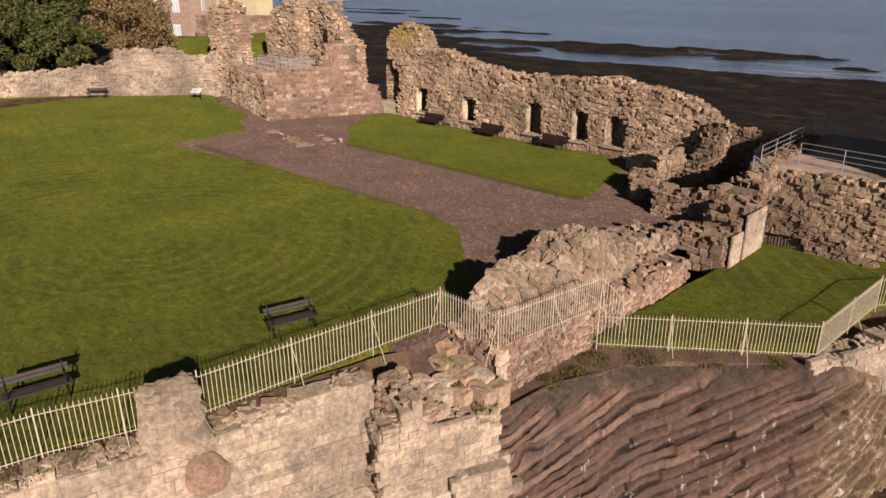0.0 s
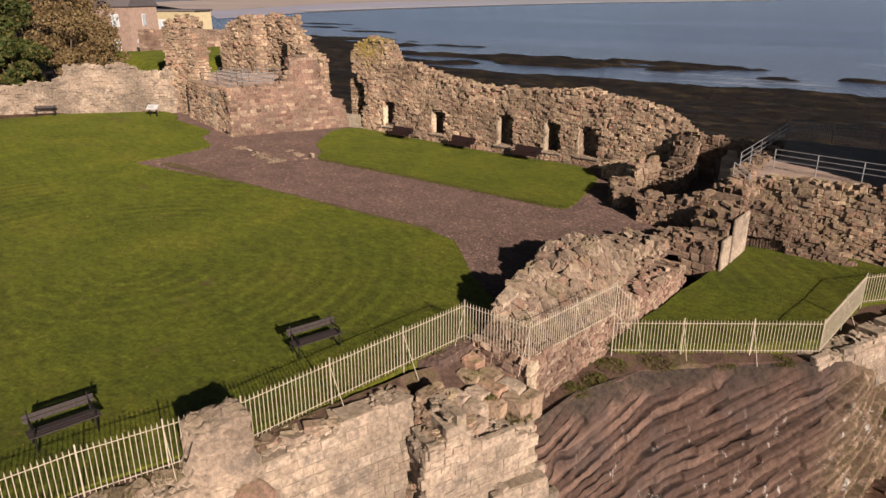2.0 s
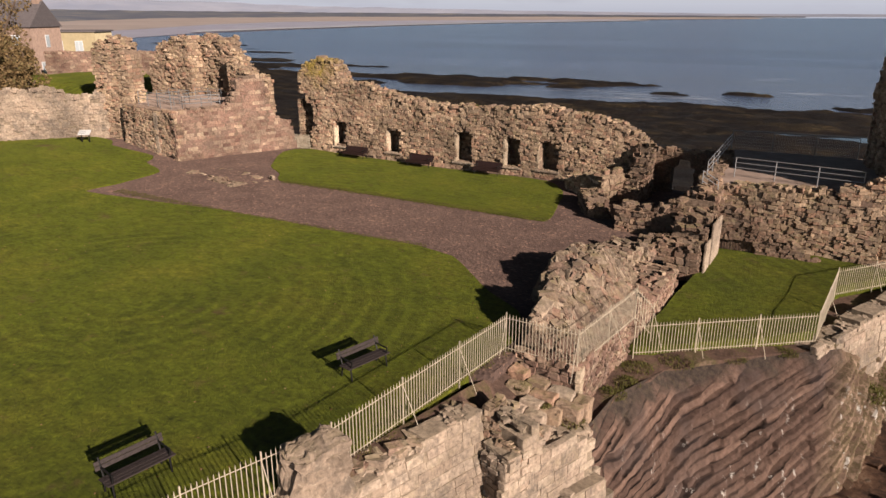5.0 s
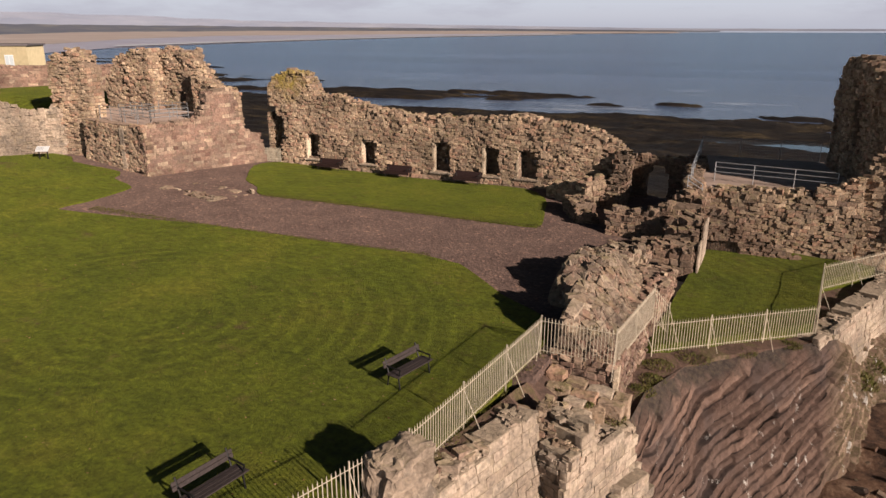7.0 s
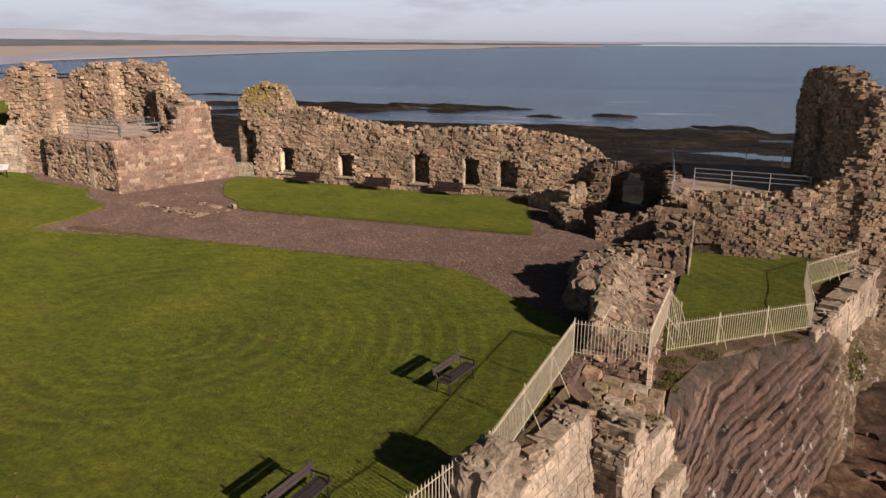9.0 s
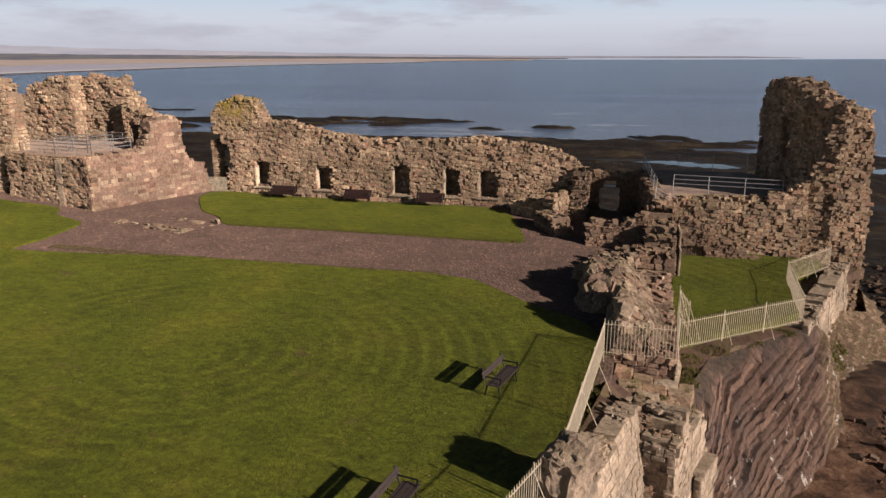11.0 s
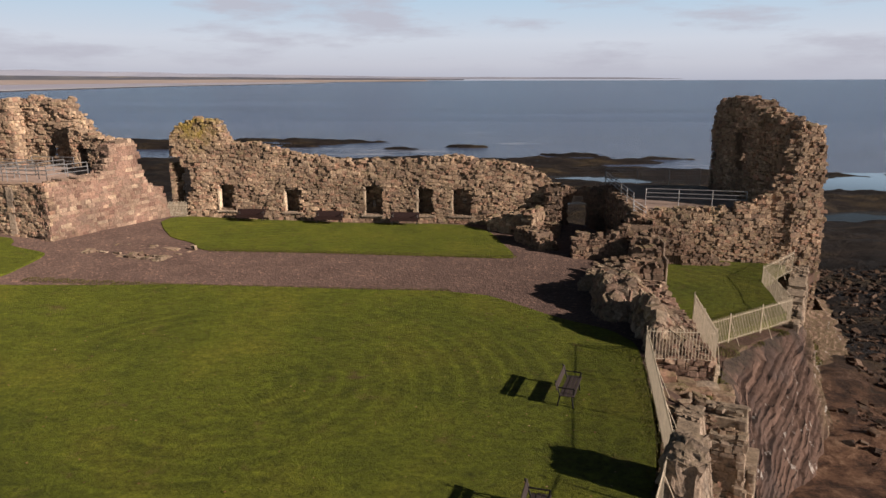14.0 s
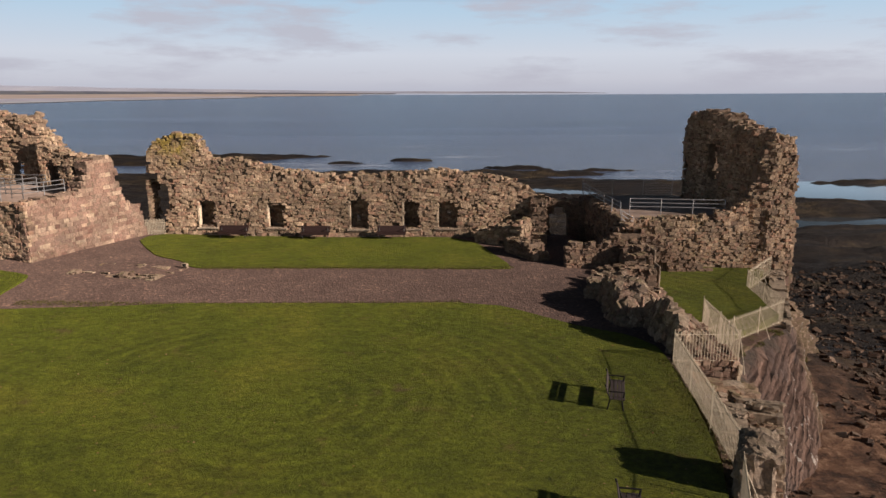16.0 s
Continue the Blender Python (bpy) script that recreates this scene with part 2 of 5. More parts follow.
c = ramp(n, l, wn1.outputs["Value"], [(0.0, (0.11, 0.068, 0.052)), (0.5, (0.165, 0.104, 0.078)), (1.0, (0.25, 0.16, 0.12))])
# Bedding joints, blackened further so the colour carries the grooves' shade.
seam_shade = ramp(n, l, ff.outputs[0], [(0.0, (0.08, 0.065, 0.06)), (0.12, (0.13, 0.11, 0.10)), (0.2, (0.95, 0.95, 0.95)), (0.9, (1.15, 1.15, 1.15)), (0.97, (0.8, 0.8, 0.8)), (1.0, (0.12, 0.10, 0.09))])
c = mix(n, l, ramp(n, l, noise_tex(n, l, pos, 0.6, 4, 0.6), grey(0.25, 1.0, 0.42, 0.56)), c, mix(n, l, 1.0, c, seam_shade, "MULTIPLY"))
c = mix(n, l, 0.85, c, ramp(n, l, noise_tex(n, l, pos, 4.0, 7, 0.7), grey(0.5, 1.35, 0.3, 0.7)), "MULTIPLY")
c = mix(n, l, ramp(n, l, noise_tex(n, l, pos, 0.5, 5), grey(0, 0.55, 0.5, 0.62)), c, (0.10, 0.074, 0.066))
sepx = n.new("ShaderNodeSeparateXYZ")
l.new(pos, sepx.inputs["Vector"])
spur = n.new("ShaderNodeMapRange")
spur.inputs["From Min"].default_value, spur.inputs["From Max"].default_value = -4.3, -3.2
l.new(sepx.outputs["X"], spur.inputs["Value"])
weath = ramp(n, l, noise_tex(n, l, pos, 1.8, 8, 0.7), [(0.3, (0.07, 0.045, 0.032)), (0.44, (0.24, 0.16, 0.11)), (0.5, (0.13, 0.10, 0.05)), (0.58, (0.33, 0.23, 0.16)), (0.75, (0.50, 0.37, 0.27))])
c = mix(n, l, spur.outputs["Result"], c, weath)
soil = n.new("ShaderNodeMath")
soil.operation = "MULTIPLY_ADD"
soil.inputs[1].default_value = 2.2
l.new(noise_tex(n, l, pos, 0.8, 6, 0.65), soil.inputs[0])
l.new(sepx.outputs["Z"], soil.inputs[2])
soil_at = n.new("ShaderNodeMapRange")
soil_at.inputs["From Min"].default_value, soil_at.inputs["From Max"].default_value = -1.2, -0.75
l.new(soil.outputs[0], soil_at.inputs["Value"])
c = mix(n, l, soil_at.outputs["Result"], c, ramp(n, l, noise_tex(n, l, pos, 5.0, 7, 0.7), [(0.35, (0.045, 0.034, 0.028)), (0.55, (0.085, 0.064, 0.05)), (0.7, (0.13, 0.10, 0.06))]))
drop = ramp(n, l, noise_tex(n, l, pos, 0.8, 9, 0.74, (2.0, 2.0, 0.6)), grey(0, 0.95, 0.60, 0.635))
sepz = n.new("ShaderNodeSeparateXYZ")
l.new(pos, sepz.inputs["Vector"])
low = n.new("ShaderNodeMapRange")
low.inputs["From Min"].default_value, low.inputs["From Max"].default_value = -2.8, -4.4
l.new(sepz.outputs["Z"], low.inputs["Value"])
c = mix(n, l, mix(n, l, 1.0, drop, low.outputs["Result"], "MULTIPLY"), c, (0.62, 0.58, 0.52))
l.new(c, b.inputs["Base Color"])
bump(n, l, b, noise_tex(n, l, pos, 3.5, 8, 0.7), 0.9, 0.15)

M_SHORE, n, l, b = mat("seaweed_covered_rock", 0.75)
pos = world_pos(n)
c = ramp(n, l, noise_tex(n, l, pos, 0.10, 8, 0.7, (0.7, 2.2, 1)), [(0.35, (0.006, 0.0045, 0.004)), (0.50, (0.015, 0.0105, 0.008)), (0.60, (0.035, 0.025, 0.013)), (0.72, (0.085, 0.062, 0.032))])
c = mix(n, l, 0.9, c, ramp(n, l, noise_tex(n, l, pos, 0.45, 9, 0.8, (0.6, 1.6, 1)), grey(0.1, 2.6, 0.33, 0.67)), "MULTIPLY")
sepp = n.new("ShaderNodeSeparateXYZ")
l.new(pos, sepp.inputs["Vector"])
near = n.new("ShaderNodeMapRange")
near.inputs["From Min"].default_value, near.inputs["From Max"].default_value = 36.0, 24.0
l.new(sepp.outputs["Y"], near.inputs["Value"])
c = mix(n, l, 0.8, c, ramp(n, l, noise_tex(n, l, pos, 1.9, 6, 0.75), grey(0.3, 1.8, 0.35, 0.65)), "MULTIPLY")
rocky = ramp(n, l, noise_tex(n, l, pos, 0.8, 10, 0.78), [(0.33, (0.02, 0.013, 0.009)), (0.44, (0.095, 0.05, 0.031)), (0.54, (0.24, 0.13, 0.076)), (0.66, (0.48, 0.31, 0.20))])
c = mix(n, l, near.outputs["Result"], c, rocky)
l.new(c, b.inputs["Base Color"])
bump(n, l, b, noise_tex(n, l, pos, 0.8, 9, 0.78), 1.0, 1.1)

M_SEA, n, l, b = mat("sea_water", 0.22)
pos = world_pos(n)
c = ramp(n, l, noise_tex(n, l, pos, 0.004, 6, 0.65, (0.35, 2.6, 1)), [(0.36, (0.018, 0.048, 0.125)), (0.5, (0.040, 0.083, 0.195)), (0.64, (0.085, 0.137, 0.265))])
sea_y = n.new("ShaderNodeSeparateXYZ")
l.new(pos, sea_y.inputs["Vector"])
# Paler towards the shore: sky reflection put into the water colour; also limits foam.
sheen_foam_zone = n.new("ShaderNodeMapRange")
sheen_foam_zone.inputs["From Min"].default_value, sheen_foam_zone.inputs["From Max"].default_value = 420.0, 190.0
l.new(sea_y.outputs["Y"], sheen_foam_zone.inputs["Value"])
c = mix(n, l, mix(n, l, 1.0, sheen_foam_zone.outputs["Result"], (0.55, 0.55, 0.55), "MULTIPLY"), c, (0.17, 0.20, 0.27))
foam = ramp(n, l, noise_tex(n, l, pos, 0.05, 8, 0.7, (0.28, 1.5, 1)), grey(0.0, 0.7, 0.60, 0.68))
c = mix(n, l, mix(n, l, 1.0, foam, sheen_foam_zone.outputs["Result"], "MULTIPLY"), c, (0.55, 0.57, 0.60))
l.new(c, b.inputs["Base Color"])
b.inputs["Specular IOR Level"].default_value = 0.5
bump(n, l, b, noise_tex(n, l, pos, 0.35, 7, 0.65, (0.6, 1.6, 1)), 0.35, 1.2)

M_SAND, n, l, b = mat("pale_beach_sand", 0.8)
pos = world_pos(n)
l.new(ramp(n, l, noise_tex(n, l, pos, 0.006, 6), [(0.3, (0.48, 0.39, 0.34)), (0.7, (0.64, 0.53, 0.47))]), b.inputs["Base Color"])
M_WETSAND, n, l, b = mat("wet_sand", 0.3)
pos = world_pos(n)
l.new(ramp(n, l, noise_tex(n, l, pos, 0.01, 6), [(0.3, (0.50, 0.43, 0.48)), (0.7, (0.64, 0.56, 0.61))]), b.inputs["Base Color"])
M_SURF, n, l, b = mat("surf_foam", 0.8)
b.inputs["Base Color"].default_value = (0.75, 0.74, 0.76, 1)
# A blue tint for distance haze is mixed into the far land's colours.
M_FARLAND, n, l, b = mat("haze_tinted_fields_and_woods", 0.95)
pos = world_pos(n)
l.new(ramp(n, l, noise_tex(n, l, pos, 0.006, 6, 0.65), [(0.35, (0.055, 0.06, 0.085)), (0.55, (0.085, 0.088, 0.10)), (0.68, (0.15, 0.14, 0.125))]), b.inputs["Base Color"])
# The hills' pale blue is haze put into their base colour.
M_FARHILL, n, l, b = mat("haze_tinted_hills", 0.95)
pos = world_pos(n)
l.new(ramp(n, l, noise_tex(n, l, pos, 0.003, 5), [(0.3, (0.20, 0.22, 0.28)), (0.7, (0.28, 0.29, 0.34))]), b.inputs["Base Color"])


def plain(name, col, rough, metal=0.0, scale=9.0, var=0.3):
    m, n, l, b = mat(name, rough, metal)
    pos = world_pos(n)
    l.new(mix(n, l, 1.0, col, ramp(n, l, noise_tex(n, l, pos, scale, 6, 0.65), grey(1 - var, 1 + var, 0.3, 0.7)), "MULTIPLY"), b.inputs["Base Color"])
    return m


M_FENCE = plain("cream_painted_steel", (0.56, 0.48, 0.36), 0.55, 0.0, 4.0, 0.2)
M_GALV = plain("galvanised_steel", (0.42, 0.42, 0.42), 0.45, 0.6, 6.0, 0.2)
M_BENCHWOOD = plain("weathered_dark_timber", (0.052, 0.04, 0.037), 0.6, 0.0, 14.0, 0.4)
# Maroon taken nearly black, so the far benches' shade is in the paint colour.
M_MAROON = plain("shade_dark_maroon_timber", (0.032, 0.016, 0.014), 0.6, 0.0, 14.0, 0.4)
M_IRON = plain("black_iron", (0.025, 0.024, 0.023), 0.45, 0.4)
M_PANEL = plain("white_sign_panel", (0.72, 0.72, 0.70), 0.4, 0, 3, 0.05)
M_INK = plain("grey_print", (0.30, 0.30, 0.31), 0.5, 0, 3, 0.05)
M_HARL = plain("brown_sandstone_house_wall", (0.33, 0.235, 0.185), 0.95, 0, 2.5, 0.25)
M_YELLOW = plain("yellow_render", (0.50, 0.42, 0.26), 0.9, 0, 1.5, 0.12)
M_SLATE = plain("grey_slate", (0.16, 0.14, 0.14), 0.7, 0, 5, 0.3)
M_WHITE = plain("white_painted_frame", (0.75, 0.75, 0.74), 0.5, 0, 3, 0.06)
M_BARK = plain("grey_brown_bark", (0.14, 0.10, 0.075), 0.95, 0, 10, 0.4)
M_GLASS, n, l, b = mat("window_glass", 0.08)
b.inputs["Base Color"].default_value = (0.55, 0.60, 0.62, 1)
b.inputs["Specular IOR Level"].default_value = 0.6


def leaf_mat(name, stops):
    m, n, l, b = mat(name, 0.7)
    g = n.new("ShaderNodeNewGeometry")
    l.new(ramp(n, l, g.outputs["Random Per Island"], stops), b.inputs["Base Color"])
    return m


M_LEAF = leaf_mat("green_leaves", [(0.0, (0.035, 0.055, 0.012)), (0.5, (0.065, 0.085, 0.02)), (0.8, (0.12, 0.11, 0.03)), (1.0, (0.17, 0.12, 0.04))])
M_AUTUMN = leaf_mat("autumn_leaves", [(0.0, (0.10, 0.065, 0.03)), (0.4, (0.20, 0.13, 0.055)), (0.75, (0.30, 0.21, 0.10)), (1.0, (0.13, 0.11, 0.04))])
M_TUFT = leaf_mat("rough_grass_blades", [(0.0, (0.07, 0.075, 0.012)), (0.6, (0.11, 0.105, 0.02)), (1.0, (0.17, 0.13, 0.045))])
M_FALLEN = leaf_mat("fallen_leaves", [(0.0, (0.16, 0.08, 0.03)), (0.6, (0.30, 0.17, 0.07)), (1.0, (0.42, 0.30, 0.15))])
M_BOULDER = stone_mat("shore_boulders", [(0.0, (0.03, 0.019, 0.014)), (0.4, (0.09, 0.05, 0.033)), (0.7, (0.16, 0.09, 0.056)), (0.9, (0.22, 0.135, 0.09)), (1.0, (0.32, 0.23, 0.17))], 0.05, 0.6)
M_POOL, n, l, b = mat("still_shallow_water", 0.06)
b.inputs["Base Color"].default_value = (0.05, 0.06, 0.07, 1)
b.inputs["Specular IOR Level"].default_value = 0.6

# ---- builders ----
def mesh_ob(name, verts, faces, material, parent=None, label=""):
    me = bpy.data.meshes.new(name)
    me.from_pydata([tuple(v) for v in verts], [], faces)
    me.materials.append(material)
    me.update()
    ob = new(name, me)
    if parent:
        ob.parent = parent
    return tagged(ob, label) if label else ob


def part(name, bm, material, parent, label=""):
    me = bpy.data.meshes.new(name)
    bm.to_mesh(me)
    bm.free()
    me.materials.append(material)
    ob = new(name, me)
    ob.parent = parent
    return tagged(ob, label) if label else ob


def thing(name, m, label, category, group="", kind=""):
    ob = new(name)
    ob.matrix_world = m
    ob.empty_display_size = 0.2
    return tagged(ob, label, category, group, kind)


def box_bm(boxes, bevel=0.0):
    """Boxes given as (centre, size) or (centre, size, turn about z, tilt about x)."""
    bm = bmesh.new()
    for c, s, *turn in boxes:
        rz, rx = (list(turn) + [0, 0])[:2]
        m = pose(*c, rx, 0, rz) @ Matrix.Diagonal((*s, 1))
        bmesh.ops.create_cube(bm, size=1.0, matrix=m)
    if bevel:
        bmesh.ops.bevel(bm, geom=list(bm.edges), offset=bevel, segments=1, affect="EDGES")
    return bm


def rod_bm(a, b, r, seg=6):
    bm = bmesh.new()
    a, b = Vector(a), Vector(b)
    q = (b - a).to_track_quat("Z", "Y").to_matrix().to_4x4()
    m = Matrix.Translation((a + b) / 2) @ q
    bmesh.ops.create_cone(bm, cap_ends=True, segments=seg, radius1=r, radius2=r, depth=(b - a).length, matrix=m)
    return bm


def rods_bm(pairs, r, seg=6):
    bm = bmesh.new()
    for a, b in pairs:
        a, b = Vector(a), Vector(b)
        m = Matrix.Translation((a + b) / 2) @ (b - a).to_track_quat("Z", "Y").to_matrix().to_4x4()
        bmesh.ops.create_cone(bm, cap_ends=True, segments=seg, radius1=r, radius2=r, depth=(b - a).length, matrix=m)
    return bm


def lerp_list(pts, x):
    """Straight interpolation in a list of (x, value)."""
    if x <= pts[0][0]:
        return pts[0][1]
    for (a, va), (b2, vb) in zip(pts, pts[1:]):
        if x <= b2:
            return va + (vb - va) * (x - a) / (b2 - a)
    return pts[-1][1]


# Stone shapes: unit blocks with a rounded, uneven front face (x along, y outwards is minus, z up).
STONES, STONE_FACES = [], [(0, 1, 5, 4), (1, 3, 7, 5), (3, 2, 6, 7), (2, 0, 4, 6), (4, 5, 9, 8), (5, 7, 11, 9), (7, 6, 10, 11), (6, 4, 8, 10), (8, 9, 11, 10)]
srnd = random.Random(5)
for k in range(24):
    # twelve rough rubble shapes, then twelve squared ones
    r = 1.0 if k < 12 else 0.2
    j = lambda a: srnd.uniform(-a, a) * r
    fx, fz = (0.43, 0.41) if k < 12 else (0.485, 0.48)
    back = [(x * 0.5, 0.5, z * 0.5) for z in (-1, 1) for x in (-1, 1)]
    midv = [(x * 0.5 + j(0.10), -0.28 + j(0.12), z * 0.5 + j(0.12)) for z in (-1, 1) for x in (-1, 1)]
    frontv = [(x * fx + j(0.12), -0.5 + j(0.12), z * fz + j(0.12)) for z in (-1, 1) for x in (-1, 1)]
    STONES.append(np.array(back + midv + frontv))
STONE_MESHES = {}


def stone_mesh(k, material):
    key = (k, material.name)
    if key not in STONE_MESHES:
        me = bpy.data.meshes.new("stone")
        me.from_pydata([tuple(v) for v in STONES[k]], [], STONE_FACES)
        me.materials.append(material)
        STONE_MESHES[key] = me
    return STONE_MESHES[key]


def lay_stones(parent, stones, material, single=300, name="stone", first=0):
    """stones: (matrix in the parent's space, importance). The first ones become objects, the rest one mesh."""
    stones = sorted(stones, key=lambda s: -s[1])
    for i, (m, _) in enumerate(stones[:single]):
        o = new(name, stone_mesh(first + i % 12, material))
        o.parent = parent
        o.matrix_basis = m
    rest = stones[single:]
    if rest:
        allv, allf = [], []
        for i, (m, _) in enumerate(rest):
            a = np.array(m)
            allv.append(STONES[first + (i * 7) % 12] @ a[:3, :3].T + a[:3, 3])
            allf += [tuple(q + 12 * i for q in f) for f in STONE_FACES]
        o = mesh_ob(name + "work", np.concatenate(allv), allf, material, parent)
        tagged(o, kind="stuff")


def wob(p, amp, freq, seed=0.0):
    return noise.noise(Vector((p[0] * freq + seed, p[1] * freq - seed, p[2] * freq + 2 * seed))) * amp


def ruin_wall(name, label, p0, p1, thick, base, top, holes=(), material=None, core=None, size=1.0, rough=1.0, back=False,
              ends=(True, True), single=300, seed=1, cell=0.3, cap=True, cap_size=1.0, kind="", group="", category="wall", lean=0.0, focus=None):
    """A masonry wall from p0 to p1 whose front lies on the right hand; top: (distance, height) pairs. Holes go through it."""
    rnd = random.Random(seed)
    p0, p1 = Vector((*p0, 0)), Vector((*p1, 0))
    length = (p1 - p0).length
    u = (p1 - p0).normalized()
    root = thing(name, Matrix.Translation(p0) @ Matrix.Rotation(math.atan2(u.y, u.x), 4, "Z"), label, category, group, kind)
    if isinstance(base, (int, float)):
        base = [(0, base)]
    zlo = min(v for _, v in base)
    zhi = max(v for _, v in top)
    material, core = material or M_RUBBLE, core or M_CORE

    def topz(s):
        return lerp_list(top, s) + wob((s, seed, 0), 0.16 * rough, 1.1, seed) + (wob((s, 0, seed), 0.22 * min(rough, 1.5), 2.9, seed) if rough >= 0.85 else 0)

    def surf(s, z, side):
        w = wob((s, z, side * 7), 0.14 * rough, 0.7, seed) + wob((s, z * 1.6, side * 3), (0.11 if rough >= 0.85 else 0.02) * rough, 1.9, seed)
        off = lean * (zhi - z)
        return (-off + w) if side == 0 else (thick + w)

    def solid(s, z):
        if not 0 <= s <= length or z > topz(s) or z < lerp_list(base, s):
            return False
        return not any(a < s < b2 and c2 < z < d2 for a, b2, c2, d2 in holes)

    # the core: a mask of cells drawn out to the wall's thickness
    ns, nz = max(2, round(length / cell)), max(2, round((zhi + 0.3 - zlo) / cell))
    ds, dz = length / ns, (zhi + 0.3 - zlo) / nz
    mask = [[solid((i + 0.5) * ds, zlo + (k + 0.5) * dz) for k in range(nz)] for i in range(ns)]
    verts, index, faces = [], {}, []
    inset = 0.09 if rough >= 0.85 else 0.012

    def vert(i, k, side):
        key = (i, k, side)
        if key not in index:
            s, z = i * ds, zlo + k * dz
            jig = 0.07 * min(rough, 1.0)
            y = surf(s, z, side) + (inset if side == 0 else -inset)
            edge = not (0 < i < ns and 0 < k < nz and mask[i - 1][k] and mask[i][k] and mask[i - 1][k - 1] and mask[i][k - 1])
            a = jig if edge else 0.0
            index[key] = len(verts)
            verts.append((s + wob((s, z, side), a, 3.1, seed + 3), y, z + wob((z, s, side), a, 2.7, seed + 9)))
        return index[key]

    def is_on(i, k):
        return 0 <= i < ns and 0 <= k < nz and mask[i][k]

    for i in range(ns):
        for k in range(nz):
            if not mask[i][k]:
                continue
            q = [(i, k), (i + 1, k), (i + 1, k + 1), (i, k + 1)]
            faces.append(tuple(vert(*c, 0) for c in q))
            faces.append(tuple(vert(*c, 1) for c in reversed(q)))
            for (di, dk), (a, b2) in (((0, -1), (0, 1)), ((1, 0), (1, 2)), ((0, 1), (2, 3)), ((-1, 0), (3, 0))):
                if not is_on(i + di, k + dk):
                    faces.append((vert(*q[a], 0), vert(*q[a], 1), vert(*q[b2], 1), vert(*q[b2], 0)))
    mesh_ob("core", verts, faces, core, root)

    stones = []
    ashlar = rough < 0.85
    hr, wr = ((0.26, 0.40), (0.4, 1.15)) if ashlar else ((0.08, 0.27), (0.14, 0.6))
    for side in ((0, 1) if back else (0,)):
        z = zlo
        while z < zhi + 0.2:
            h = rnd.uniform(*hr) * size
            s = -rnd.uniform(0, 0.3)
            while s < length:
                w = rnd.uniform(*wr) * size if ashlar else rnd.uniform(0.13, 0.18 + 1.5 * h)
                hh = h
                if not ashlar:
                    hh = h * rnd.uniform(0.85, 1.3)
                sc, zc = s + w / 2, z + h / 2 + (0 if ashlar else wob((s, z, 0), 0.12, 0.8, seed))
                if solid(sc, zc) and solid(min(max(sc, 0.02), length - 0.02), zc) and rnd.random() > (0.012 if ashlar else 0.07):
                    d = rnd.uniform(0.18, 0.26)
                    proud = rnd.uniform(-0.05, -0.042) + (rnd.random() < 0.12) * rnd.uniform(-0.02, 0.03) if ashlar else rnd.uniform(-0.035, 0.04) * min(rough, 1.4)
                    turn = 0.35 if ashlar else 2.8 * min(rough, 1.4)
                    y = surf(sc, zc, side)
                    m = pose(sc, y + (d / 2 - 0.05 - proud) * (1 if side == 0 else -1), zc, rnd.gauss(0, turn) - (math.degrees(math.atan(lean)) if side == 0 else 0), rnd.gauss(0, turn * (1 if ashlar else 1.6)), rnd.gauss(0, turn) + 180 * side)
                    gap = rnd.uniform(0.0, 0.012) if ashlar else rnd.uniform(-0.015, 0.03)
                    m = m @ Matrix.Diagonal((w - gap, d, hh - gap, 1))
                    imp = -abs(sc - focus) if focus is not None else rnd.random() - side
                    stones.append((m, imp))
                s += w
            z += h
    for on, s_end, sg in ((ends[0], 0.0, -1), (ends[1], length, 1)):
        if not on:
            continue
        z = lerp_list(base, s_end)
        while z < topz(s_end):
            h, t = rnd.uniform(0.17, 0.36) * size, 0.0
            while t < thick:
                w = rnd.uniform(0.28, 0.6) * size
                if t + w / 2 < thick:
                    m = pose(s_end - sg * rnd.uniform(0.0, 0.10), t + w / 2, z + h / 2, rnd.gauss(0, 3), rnd.gauss(0, 3), 90 * sg + rnd.gauss(0, 6))
                    stones.append((m @ Matrix.Diagonal((w - 0.03, 0.24, h - 0.03, 1)), rnd.random()))
                t += w
            z += h
    if cap:
        s = 0.1
        while s < length:
            t = 0.1
            while t < thick:
                w = rnd.uniform(0.16, 0.48) * size * cap_size
                zt = topz(s)
                if solid(s, zt - 0.25):
                    m = pose(s + rnd.uniform(-0.15, 0.15), t + rnd.uniform(-0.1, 0.1), zt + rnd.uniform(-0.14, 0.1 if not ashlar else 0.0), rnd.gauss(0, 9 if not ashlar else 4), rnd.gauss(0, 9 if not ashlar else 4), rnd.uniform(-90, 90))
                    stones.append((m @ Matrix.Diagonal((w, w * rnd.uniform(0.6, 1.0), rnd.uniform(0.12, 0.28) * size * cap_size, 1)), rnd.random() - 0.5))
                t += w * 0.85
            s += rnd.uniform(0.2, 0.38) * size * cap_size
    lay_stones(root, stones, material, single, first=12 if ashlar else 0)
    return root


def inside(poly, x, y):
    hit, k = False, len(poly) - 1
    for i, (xi, yi) in enumerate(poly):
        xj, yj = poly[k]
        if (yi > y) != (yj > y) and x < (xj - xi) * (y - yi) / (yj - yi) + xi:
            hit = not hit
        k = i
    return hit


def smooth(a, b2, x):
    t = min(max((x - a) / (b2 - a), 0.0), 1.0)
    return t * t * (3 - 2 * t)


